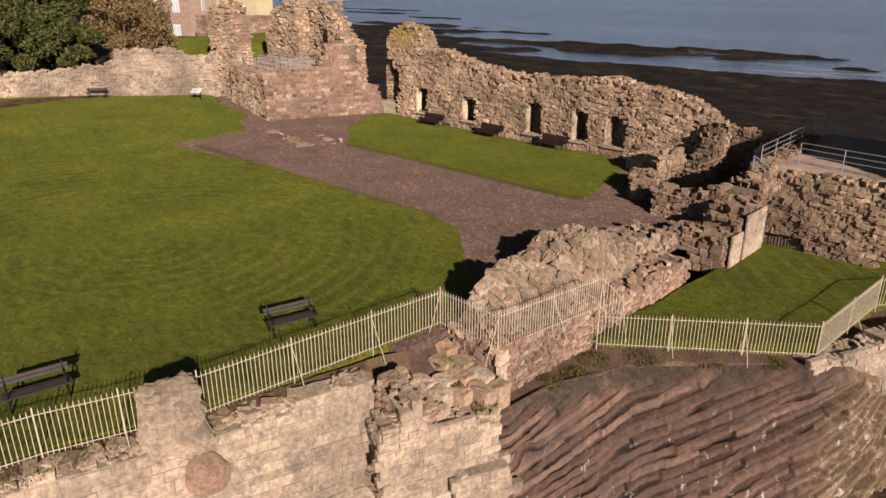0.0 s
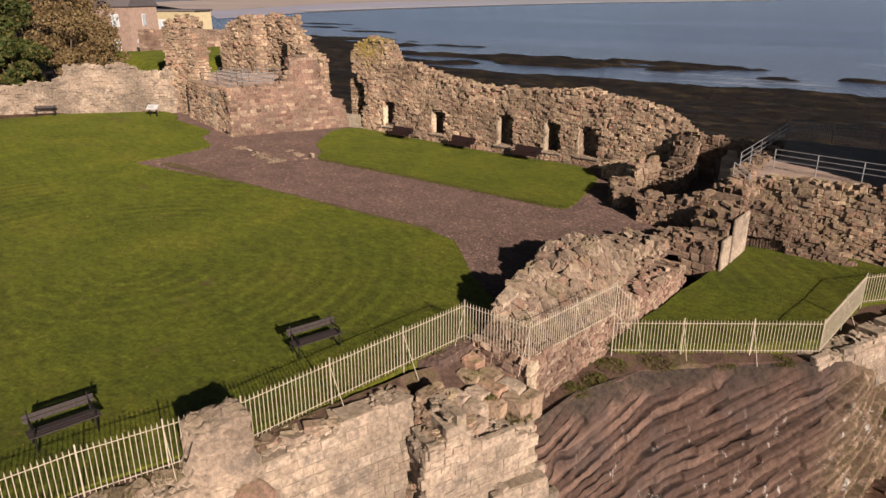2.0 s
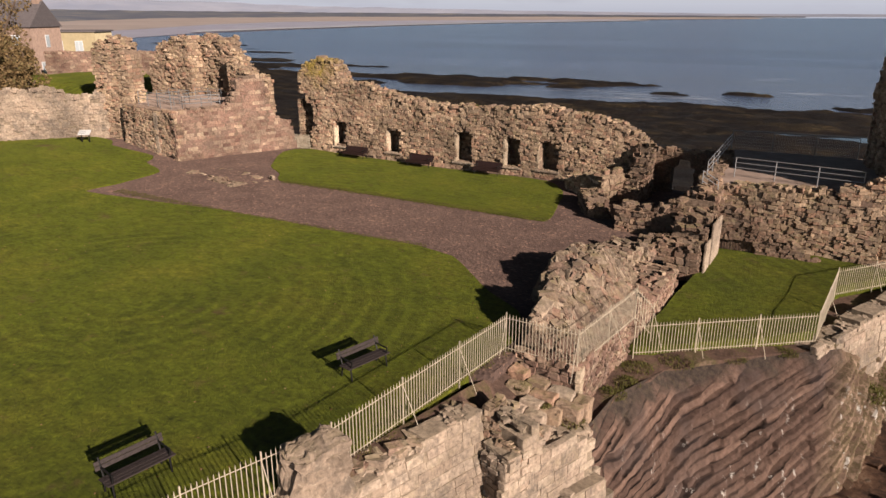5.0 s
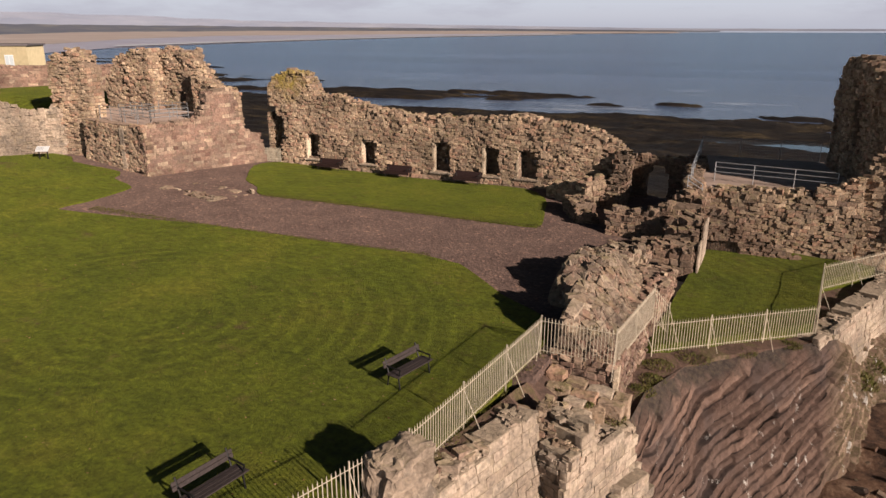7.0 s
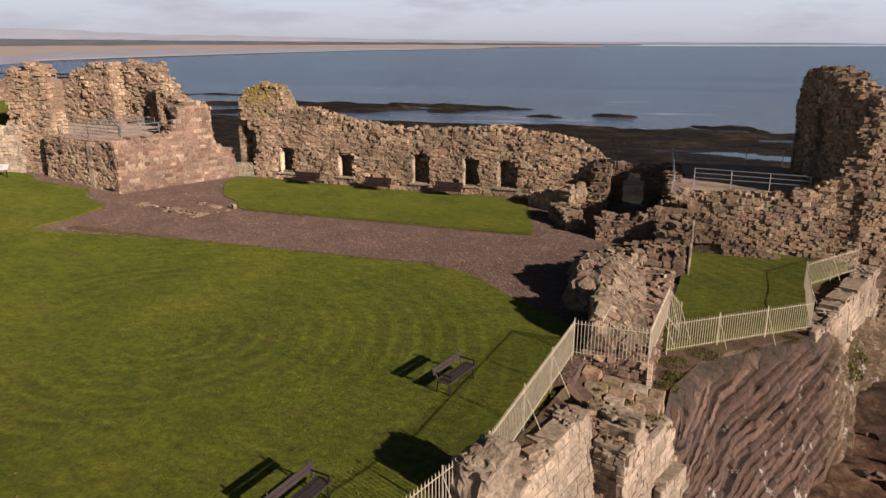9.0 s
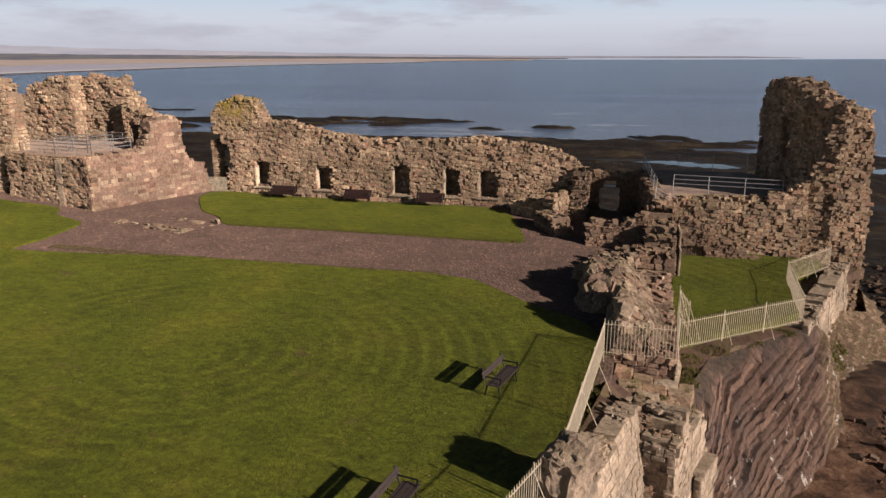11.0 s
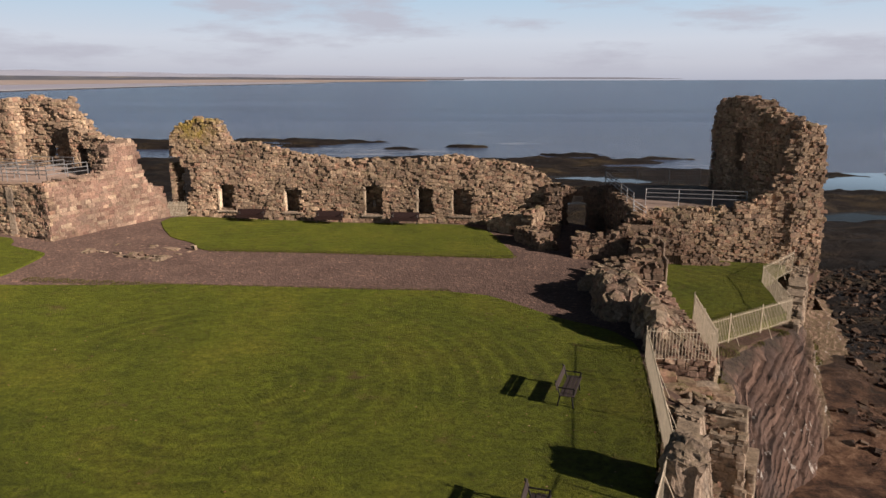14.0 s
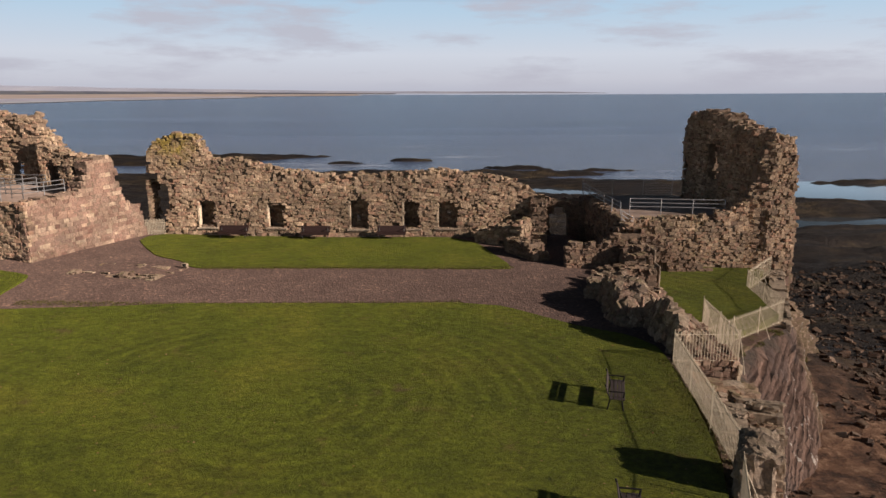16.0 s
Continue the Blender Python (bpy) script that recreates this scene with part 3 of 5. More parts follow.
def lawn_z(x, y):
    """The height of the courtyard."""
    z = lerp_list([(-80, 1.5), (-66, 1.2), (-58, 1.0), (-48, 0.42), (-38, 0.12), (-20, 0.0), (-17, -0.08), (-14, -0.3)], x)
    if x > -22 and y < 27:
        z = lerp_list([(-20, 0.0), (-10, 0.0)], x)
    return z + wob((x, y, 0), 0.05, 0.15)


def curve_poly(pts, step=0.5, jag=0.06, seed=2.0, roundness=0.5):
    """A closed outline through the points, rounded and slightly uneven."""
    out, k = [], len(pts)
    for i in range(k):
        a, b2, c2, d2 = (Vector((*pts[(i + o) % k], 0)) for o in (-1, 0, 1, 2))
        cnt = max(1, int((c2 - b2).length / step))
        for j2 in range(cnt):
            t = j2 / cnt
            p = 0.5 * ((2 * b2) + (c2 - a) * t + (2 * a - 5 * b2 + 4 * c2 - d2) * t * t + (3 * b2 - a - 3 * c2 + d2) * t ** 3)
            p = p.lerp(b2.lerp(c2, t), 1 - roundness)
            out.append((p.x + wob((p.x, p.y, 0), jag, 1.7, seed), p.y + wob((p.y, p.x, 1), jag, 1.7, seed)))
    return out


def turf(name, label, pts, zf, raise_by, material, kind="structure", skirt=0.35, step=0.5, roundness=0.5):
    """A lawn or bed with an uneven edge, as thick as a turf, whose top follows the ground."""
    ring = curve_poly(pts, step, roundness=roundness)
    bm = bmesh.new()
    vs = [bm.verts.new((x, y, 0)) for x, y in ring]
    es = [bm.edges.new((vs[i], vs[(i + 1) % len(vs)])) for i in range(len(vs))]
    bmesh.ops.triangle_fill(bm, edges=es, use_beauty=True)
    for axis in (0, 1):
        lo, hi = min(v.co[axis] for v in bm.verts), max(v.co[axis] for v in bm.verts)
        q = math.ceil(lo) + 0.5
        while q < hi:
            co, no = [0, 0, 0], [0, 0, 0]
            co[axis], no[axis] = q, 1
            bmesh.ops.bisect_plane(bm, geom=list(bm.verts) + list(bm.edges) + list(bm.faces), plane_co=co, plane_no=no)
            q += 2.0
    bmesh.ops.recalc_face_normals(bm, faces=bm.faces)
    if sum(f.normal.z for f in bm.faces) < 0:
        bmesh.ops.reverse_faces(bm, faces=bm.faces)
    rim = [e for e in bm.edges if e.is_boundary]
    for e in rim:
        e.smooth = False
    down = bmesh.ops.extrude_edge_only(bm, edges=rim)["geom"]
    low = {g for g in down if isinstance(g, bmesh.types.BMVert)}
    for v in bm.verts:
        v.co.z = zf(v.co.x, v.co.y) + raise_by - (skirt if v in low else 0)
    me = bpy.data.meshes.new(name)
    bm.to_mesh(me)
    bm.free()
    for p in me.polygons:
        p.use_smooth = True
    me.materials.append(material)
    return tagged(new(name, me), label, kind=kind)


def sheet(name, label, xs, ys, zf, material, kind="structure"):
    nx = len(xs)
    verts = [(x, y, zf(x, y)) for y in ys for x in xs]
    faces = [(j2 * nx + i, j2 * nx + i + 1, (j2 + 1) * nx + i + 1, (j2 + 1) * nx + i) for j2 in range(len(ys) - 1) for i in range(nx - 1)]
    ob = mesh_ob(name, verts, faces, material)
    for p in ob.data.polygons:
        p.use_smooth = True
    return tagged(ob, label, kind=kind)


def steps_list(*spans):
    out = []
    for a, b2, d in spans:
        k = max(1, round((b2 - a) / d))
        out += [a + (b2 - a) * i / k for i in range(k)]
    return out + [spans[-1][1]]


# ---- ground, shore and sea ----
SEA = -12.0
POOLS = [(2, 152, 18, 8), (54, 108, 30, 7), (86, 147, 44, 14), (-5, 118, 12, 4), (42, 84, 10, 3), (30, 178, 18, 7), (-60, 206, 70, 10), (22, 130, 14, 4), (100, 118, 30, 6)]
REEFS = [(-128, 236, 62, 13, 2.0), (-46, 223, 9, 3, 1.0), (-24, 231, 9, 3.5, 1.5), (4, 206, 15, 8, 1.6), (34, 197, 10, 4, 1.2), (90, 164, 18, 4, 1.3),
         (-75, 250, 16, 3, 1.0), (-100, 256, 30, 3, 0.8), (-255, 262, 45, 18, 1.6), (-205, 285, 30, 5, 1.0), (-300, 300, 60, 12, 1.0), (-165, 205, 26, 12, 1.2), (-420, 400, 50, 8, 0.8), (-480, 450, 60, 7, 0.8), (-340, 370, 50, 6, 0.8)]


def shore_z(x, y):
    edge = lerp_list([(-500, 330), (-250, 262), (-160, 200), (-110, 194), (-60, 194), (20, 200), (45, 184), (100, 150), (300, 120)], x)
    z = -14.0 + 2.9 * smooth(edge + 12, edge - 14, y) + 1.7 * smooth(edge - 30, 20, y)
    far = smooth(15, 70, y)
    z += far * (abs(wob((x * 0.6, y, 3), 1.6, 0.055)) + wob((x * 0.5, y * 1.4, 5), 0.7, 0.16) + wob((x, y, 7), 0.4, 0.45))
    z += (1 - far) * (wob((x, y, 3), 0.9, 0.22) + wob((x, y, 6), 0.4, 0.8))
    for px, py, rx, ry in POOLS:
        d = ((x - px) / rx) ** 2 + ((y - py) / ry) ** 2
        z -= 4.2 * math.exp(-d * 1.3) if d < 4 else 0
    if y > 120:
        rag = wob((x * 0.5, y * 1.3, 4), 0.55, 0.07) + wob((x * 0.5, y * 1.5, 8), 0.3, 0.2)
        for px, py, rx, ry, h in REEFS:
            d = ((x - px) / (rx * 1.25)) ** 2 + ((y - py) / (ry * 1.25)) ** 2
            if d < 4:
                z = max(z, -12.8 + (0.9 + 0.5 * h) * smooth(0.42, 0.8, math.exp(-d) + rag) + wob((x, y, 2), 0.5, 0.3))
    z += far * (wob((x * 0.25, y * 1.2, 12), 0.55, 0.3) + wob((x * 0.4, y * 1.5, 15), 0.3, 0.7))
    z += 2.6 * smooth(16, 0, math.hypot(max(x + 8, 0) * 0.8, max(y - 30, 0)) - 6) * smooth(60, 0, abs(y - 20))
    plateau = smooth(-14.5, -19.5, x) * smooth(47, 42, y)
    land = smooth(-60, -66, x) * smooth(62, 52, y - 0.06 * (-60 - x) + wob((x, y, 9), 5, 0.04))
    z = z + (lawn_z(x, min(y, 40)) - 0.7 - z) * plateau
    rise = 1.3 + 2.2 * smooth(-66, -85, x) * smooth(20, 45, y) + 3.0 * smooth(-95, -160, x)
    return z + (rise - z) * land


sheet("ground", "dark seaweed covered rock shore with pools below the ruined walls", steps_list((-620, -260, 9), (-260, -110, 3.5), (-110, 110, 1.25), (110, 320, 7)),
      steps_list((-90, -10, 5), (-10, 70, 0.8), (70, 270, 1.6), (270, 520, 8)), shore_z, M_SHORE)


def sea_z(x, y):
    return SEA + 19.5 * max(0.0, (math.hypot(x + 10, y) - 500) / 4300) ** 2


sheet("water", "calm blue-grey sea reaching the horizon", steps_list((-4700, -800, 150), (-800, 800, 40), (800, 4700, 150)),
      steps_list((-200, 0, 50), (0, 800, 20), (800, 4600, 95)), sea_z, M_SEA)


for px, py, rx, ry in [q for q in POOLS if q[1] < 170]:
    ring = [(px + math.cos(a * 0.2094) * rx * 1.5, py + math.sin(a * 0.2094) * ry * 1.5, SEA + 0.12) for a in range(30)]
    tagged(mesh_ob("tide_pool", ring, [tuple(range(30))], M_POOL), "still bright tide pool among dark rocks", kind="structure")


def bay(name, label, pts, dz, material):
    """A long low strip of land along the bay; pts: near x, near y, far x, far y, height of the far side."""
    verts, faces = [], []
    for i, (x0, y0, x1, y1, h) in enumerate(pts):
        for k in range(5):
            t = k / 4
            x, y = x0 + (x1 - x0) * t, y0 + (y1 - y0) * t
            verts.append((x, y, sea_z(x, y) + dz + h * t + wob((x, y, 0), h * 0.16 * (k > 1), 0.012)))
    for i in range(len(pts) - 1):
        for k in range(4):
            a = i * 5 + k
            faces.append((a, a + 5, a + 6, a + 1))
    return tagged(mesh_ob(name, verts, faces, material), label, kind="structure")


def along(rows, cnt=60):
    out = []
    for i in range(cnt):
        q = i / (cnt - 1) * (len(rows) - 1)
        k = min(int(q), len(rows) - 2)
        t = q - k
        out.append(tuple(a + (b2 - a) * t for a, b2 in zip(rows[k], rows[k + 1])))
    return out


bay("wet_sand", "wet lilac-grey sand flat of the far bay", along([(-640, 470, -900, 640, 1.0), (-780, 720, -1100, 930, 1.0), (-850, 1000, -1350, 1300, 1.5), (-930, 1500, -1600, 1900, 2), (-950, 2100, -1500, 2500, 2), (-700, 3200, -900, 3500, 2)]), 0.4, M_WETSAND)
bay("surf", "white line of surf along the far beach", along([(-800, 745, -830, 765, 0.4), (-862, 1000, -900, 1015, 0.4), (-940, 1500, -990, 1520, 0.4), (-960, 2100, -1030, 2130, 0.5), (-700, 3200, -760, 3260, 0.6)]), 1.9, M_SURF)
bay("beach", "pale sandy beach and dunes of the far bay", along([(-900, 640, -1500, 900, 6), (-1100, 930, -1900, 1400, 7), (-1350, 1300, -2300, 2000, 8), (-1600, 1900, -2500, 2800, 8), (-1480, 2480, -2200, 3600, 9), (-880, 3480, -1300, 4200, 7), (-330, 4100, -400, 4400, 5)]), 1.4, M_SAND)
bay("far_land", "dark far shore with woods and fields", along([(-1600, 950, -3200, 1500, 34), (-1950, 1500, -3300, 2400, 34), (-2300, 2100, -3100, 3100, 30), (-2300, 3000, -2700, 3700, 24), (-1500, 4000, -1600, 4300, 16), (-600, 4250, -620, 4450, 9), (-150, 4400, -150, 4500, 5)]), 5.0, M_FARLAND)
bay("far_hill", "far hills behind the bay, coloured pale blue for haze", along([(-3300, 1600, -4000, 1900, 70), (-3200, 2600, -3800, 3000, 95), (-2800, 3500, -3100, 3900, 60), (-1800, 4250, -1850, 4500, 34), (-500, 4520, -500, 4620, 16), (900, 4500, 900, 4600, 10), (1200, 4500, 1200, 4600, 2)]), 8.0, M_FARHILL)

# ---- courtyard ----
turf("courtyard_path", "red-brown gravel path across the ruined courtyard", [(-58, 20), (-58, 40), (-46, 44), (-14, 44), (-12.5, 36), (-12.2, 29), (-14, 27), (-14, 14), (-20, 14)], lawn_z, -0.06, M_GRAVEL)
turf("lawn", "mown green lawn filling the castle courtyard", [(-19.4, -34), (-18.5, -3), (-17.2, 3.2), (-15.65, 8.0), (-14.75, 12.5), (-14.4, 15.6), (-14.35, 17.5), (-15.2, 19.0), (-17.0, 20.3), (-18.3, 21.6), (-20.2, 23.4), (-22.5, 24.0), (-28.4, 24.1), (-35.9, 24.2), (-40, 23.5), (-45.9, 22.8), (-46.0, 25.5), (-46.6, 29.3), (-49.6, 30.6), (-50.6, 32.2), (-56.0, 32.8), (-57.6, 34.0), (-61.5, 33.4), (-70.5, 19.8), (-80, 4), (-80, -34)], lawn_z, 0.05, M_GRASS)
turf("grass_strip", "strip of mown grass below the niched wall", [(-18.7, 31.6), (-19.4, 36.2), (-20.0, 38.6), (-22, 40.9), (-30, 41.3), (-43.2, 41.9), (-44.2, 39.6), (-41.6, 35.2), (-39.4, 33.6), (-38.0, 31.9), (-33.5, 31.8), (-24, 31.6)], lawn_z, -0.02, M_GRASS)
turf("lower_green", "small sunken lawn behind the railings", [(-11.2, 20.6), (-4.9, 25.3), (-4.2, 30.8), (-1.4, 34.2), (-6, 35.3), (-9.6, 34.6), (-10.2, 30)], lambda x, y: -1.25 - 0.03 * (25 - y) + wob((x, y, 0), 0.08, 0.5), 0.0, M_GRASS, skirt=1.0, roundness=0)

# ---- cliff ----
CLIFF_TOP = [(-11.5, 14.3, -1.7), (-11.0, 15.2, -1.6), (-10.8, 17.2, -1.6), (-9.7, 20.2, -1.75), (-8.0, 22.0, -1.8), (-6.3, 23.4, -1.8), (-4.9, 24.4, -1.7), (-3.9, 25.6, -1.9),
             (-3.2, 28.0, -2.6), (-2.0, 30.6, -3.2), (-0.3, 33.2, -3.6), (2.0, 35.6, -4.4), (3.2, 40.0, -4.4), (2.2, 48.0, -4.0), (-8.0, 50.5, -3.0), (-30.0, 50.0, -2.5), (-62.0, 50.0, -1.5)]
CLIFF_FOOT = [(-10.4, 13.8), (-9.3, 14.2), (-7.8, 15.4), (-5.9, 17.0), (-4.2, 18.6), (-2.9, 20.4), (-2.1, 22.4), (-1.6, 24.4), (-0.7, 27.2), (0.6, 30.2), (2.2, 33.0), (5.0, 36.0), (6.8, 41.0), (5.5, 52.0), (-8.0, 57.0), (-30.0, 57.0), (-62.0, 58.0)]
verts, faces, DOWN = [], [], 440
seglen = [0.0]
for a, b2 in zip(CLIFF_TOP, CLIFF_TOP[1:]):
    seglen.append(seglen[-1] + math.dist(a[:2], b2[:2]))
total = seglen[-1]
cols = steps_list((0, 22, 0.085), (22, 34, 0.14), (34, total, 1.2))
for s in cols:
    tx, ty, tz = (lerp_list([(q, p[k]) for q, p in zip(seglen, CLIFF_TOP)], s) for k in range(3))
    fx, fy = (lerp_list([(q, p[k]) for q, p in zip(seglen, CLIFF_FOOT)], s) for k in range(2))
    ox, oy = fx - tx, fy - ty
    d = math.hypot(ox, oy)
    ox, oy = ox / d, oy / d
    for k in range(DOWN + 1):
        # each row keeps to one level within the dipping beds
        q = 2.6 + k * BED / 8
        z = 0.186 * tx + 0.234 * ty - q
        for _ in range(4):
            t = min(max((tz - z) / (tz + 9.6), 0.0), 1.0)
            out = d * (0.12 * smooth(0, 0.08, t) + 0.88 * t ** 1.05)
            px, py = tx + ox * out, ty + oy * out
            z = 0.186 * px + 0.234 * py - q + 0.04
        z = min(max(z, -9.6), tz)
        bed = BED
        f = (q / bed) % 1.0
        layer = math.floor(q / bed)
        block = math.floor(s / 1.3 + 0.31 * (layer % 3) + wob((layer * 5.1, 0.5, 0), 0.6, 1.0))
        joint = 0.2 * (noise.cell(Vector((layer * 1.7 + 0.3, block * 2.3 + 0.3, 0.5))) - 0.5) + 0.13 * (noise.cell(Vector((layer * 3.1 + 0.4, 7.5, 0.5))) - 0.5)
        broken = smooth(-0.25, 0.3, noise.noise(Vector((s * 0.55, layer * 1.9, 3.3))) + 0.5 * smooth(6, 12, s) - 0.55 * t)
        step = (0.07 * (0.5 - f) - 0.26 * broken * math.exp(-((f - 0.18) / 0.15) ** 2)) * smooth(0.04, 0.12, t) + joint * (0.35 + 0.65 * broken) * smooth(0.02, 0.1, t)
        rag = wob((s, z, 4), 0.2, 0.3) + wob((s, z, 8), 0.06, 2.2) + wob((s, z, 11), 0.035, 5.5)
        side = smooth(16.5, 19.5, s) * smooth(34, 28, s)
        rag += side * (wob((s, z, 2), 0.8, 0.9) + wob((s, z, 5), 0.5, 2.2) + wob((s, z, 9), 0.25, 4.5))
        step *= 1 - 0.75 * smooth(0.55, 0.7, t) * smooth(20, 17, s) * smooth(3, 7, s)
        w = smooth(0, 0.05, t)
        rag -= 0.75 * math.exp(-(((px + 10.15) / 0.4) ** 2 + ((py - 15.4) / 0.4) ** 2 + ((z + 3.15) / 0.32) ** 2))
        out += w * (step + rag)
        verts.append((tx + ox * out, ty + oy * out, z))
cn2 = DOWN + 1
for i in range(len(cols) - 1):
    for k in range(DOWN):
        a = i * cn2 + k
        faces.append((a, a + 1, a + cn2 + 1, a + cn2))
cliff = mesh_ob("cliff", verts, faces, M_CLIFF)
tagged(cliff, "steep brown bedded sandstone cliff streaked with white droppings", kind="structure")


def shelf_z(x, y):
    return -1.72 + wob((x, y, 0), 0.16, 0.9) + wob((x, y, 3), 0.08, 2.4)


turf("cliff_ledge", "bare earth and rock ledge along the cliff top", [(-11.7, 12.6), (-10.95, 15.0), (-10.75, 17.2), (-9.65, 20.2), (-7.95, 22.0), (-6.3, 23.42), (-4.9, 24.45), (-3.95, 25.7), (-3.4, 28.0), (-2.2, 30.8), (-0.6, 33.4), (1.6, 35.9), (1.6, 47), (-9, 49.6), (-44, 49.2), (-44, 43.4), (-9, 43.2), (-9, 30), (-11.5, 26), (-12.5, 18)], shelf_z, 0.0, M_EARTH, skirt=0.6, roundness=0)
def ledge_z(x, y):
    """The broken head of the curtain wall, falling towards the cliff."""
    return -0.15 - 0.2 * max(0.0, 15.5 - y) - 0.21 * max(0.0, x + 14.0)


turf("wall_walk", "bare earth strip between railings and outer wall", [(-13.9, 15.7), (-11.6, 15.6), (-12.0, 13.6), (-13.7, 11.6), (-15.45, 6.5), (-18.95, -4), (-19.4, -4), (-17.4, 3.0), (-15.5, 8.2), (-14.3, 13)], lambda x, y: -0.06 + (ledge_z(x, y) - 0.42) * smooth(11.8, 12.6, y) * smooth(-14.3, -13.9, x) + wob((x, y, 0), 0.06, 1.2), 0.0, M_EARTH, skirt=1.2)

# ---- masonry, the castle's walls ----
S = "structure"
NICHES = [(3.6, 4.9, 0.75, 2.75), (8.7, 10.0, 0.7, 2.5), (14.8, 16.2, 0.55, 2.8), (18.8, 20.1, 0.6, 2.65), (21.4, 22.9, 0.6, 2.6)]
NTOP = [(0, 4.2), (0.3, 6.6), (1.2, 7.2), (2.2, 7.5), (3.6, 7.5), (4.1, 6.6), (4.7, 5.7), (6.6, 5.7), (7.6, 5.5), (10, 4.9), (14, 4.45), (18, 4.6), (20.5, 4.7), (21.6, 5.05), (22.6, 4.7), (25, 4.45), (27, 4.1), (28.2, 3.5), (29, 2.7)]
wall_n = ruin_wall("wall_north", "long ruined sandstone wall with five deep niches", (-44.3, 42.05), (-15.3, 41.25), 1.2, -0.6, NTOP, NICHES + [(-1, 1.2, -9, 2.2), (-1, 1.6, 2.0, 3.8), (-1, 0.9, 3.7, 4.9)], kind=S, seed=11, size=0.95, focus=15)
for a, b2, z0, z1 in NICHES:
    # Dressed jamb on the sunlit left side only, its brightness put into pale stone.
    bm = box_bm([((a + 0.03, 0.22, (z0 + z1) / 2 - 0.05), (0.16, 0.55, z1 - z0 - 0.05))], 0.03)
    for v in bm.verts:
        v.co += Vector([wob(v.co, 0.07, 2.0, q) for q in range(3)])
    part("jamb", bm, M_JAMB, wall_n, "dressed stone jamb, coloured pale as the sunlit reveal")
    part("sill", box_bm([(((a + b2) / 2, 0.05, z0 - 0.06), (b2 - a + 0.3, 0.5, 0.14))], 0.03), M_PALE, wall_n)
ruin_wall("wall_north_outer", "seaward skin of the ruined niched wall", (-44.3, 43.28), (-15.3, 42.48), 0.6, -1.6, [(s, z - 0.3) for s, z in NTOP],
          [(15.2, 15.7, 0.9, 1.5), (22.2, 22.6, 1.4, 1.8), (-1, 1.2, -9, 2.2), (-1, 1.6, 2.0, 3.8), (-1, 0.9, 3.7, 4.9)], kind=S, seed=12, cap=True, single=60)
ruin_wall("wall_stub", "broken rubble spur sloping down from the niched wall", (-15.9, 41.2), (-16.4, 38.6), 1.1, -0.7, [(0, 2.9), (0.7, 2.2), (1.5, 1.2), (2.6, 0.3)], seed=13, back=True, rough=1.6, size=1.1, material=M_DARK, kind=S, single=120)
ruin_wall("wall_fallen", "low slumped masonry lying on the grass", (-20.2, 39.6), (-17.2, 37.6), 1.8, -0.4, [(0, 0.5), (1, 0.9), (2, 1.3), (3.6, 1.5)], seed=14, rough=2.0, size=1.2, kind=S, single=60)
ruin_wall("wall_block", "low block of masonry at the path's edge", (-18.4, 36.8), (-16.9, 33.8), 1.2, -0.6, [(0, 0.5), (1.0, 0.8), (2.4, 0.75), (3.3, 0.3)], seed=44, back=True, rough=1.2, material=M_DARK, kind=S, single=80)
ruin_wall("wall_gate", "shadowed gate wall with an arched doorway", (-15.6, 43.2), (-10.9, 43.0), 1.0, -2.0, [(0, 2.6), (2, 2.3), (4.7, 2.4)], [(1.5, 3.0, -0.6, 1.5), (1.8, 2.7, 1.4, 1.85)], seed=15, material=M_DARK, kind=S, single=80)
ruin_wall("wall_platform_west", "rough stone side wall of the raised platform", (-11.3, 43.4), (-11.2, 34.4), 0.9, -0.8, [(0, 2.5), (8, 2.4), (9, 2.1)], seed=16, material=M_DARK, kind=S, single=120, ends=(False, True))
ruin_wall("wall_platform", "rubble stone wall holding up the viewing platform", (-11.2, 34.9), (-2.4, 35.1), 0.9, -1.5, [(0, 2.1), (1.0, 2.3), (6.5, 2.3), (7.4, 2.6), (8.8, 3.2)], seed=17, material=M_RUBBLE, kind=S, rough=1.3, focus=4)
ruin_wall("wall_spur_base", "reddish retaining wall below the railings", (-11.65, 15.6), (-10.75, 27.6), 2.2, -2.3, [(0, -0.02), (5, -0.1), (7, -0.3), (12, -0.45)], seed=18, material=M_RED, kind=S, focus=3, size=0.9)
ruin_wall("wall_low", "low broken wall of mossy stones", (-13.6, 24.4), (-12.2, 29.2), 1.9, -0.7, [(0, 0.6), (1.4, 0.25), (3, 0.15), (5, 0.0)], seed=20, material=M_HEAP, kind=S, rough=1.8, size=1.0, back=True, single=120)
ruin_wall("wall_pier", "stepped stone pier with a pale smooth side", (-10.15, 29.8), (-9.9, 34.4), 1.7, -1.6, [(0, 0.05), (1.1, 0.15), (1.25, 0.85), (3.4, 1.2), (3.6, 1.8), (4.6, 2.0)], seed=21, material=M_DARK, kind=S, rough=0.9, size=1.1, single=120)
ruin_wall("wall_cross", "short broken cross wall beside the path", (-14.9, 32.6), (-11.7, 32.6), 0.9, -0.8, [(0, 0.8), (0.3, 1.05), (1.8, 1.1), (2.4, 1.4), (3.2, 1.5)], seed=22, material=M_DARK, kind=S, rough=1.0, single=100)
ruin_wall("wall_step", "low stone threshold beside the pier", (-13.2, 29.9), (-11.6, 29.9), 1.6, -0.8, [(0, -0.1), (1.7, 0.1)], seed=23, material=M_DARK, kind=S, single=40)
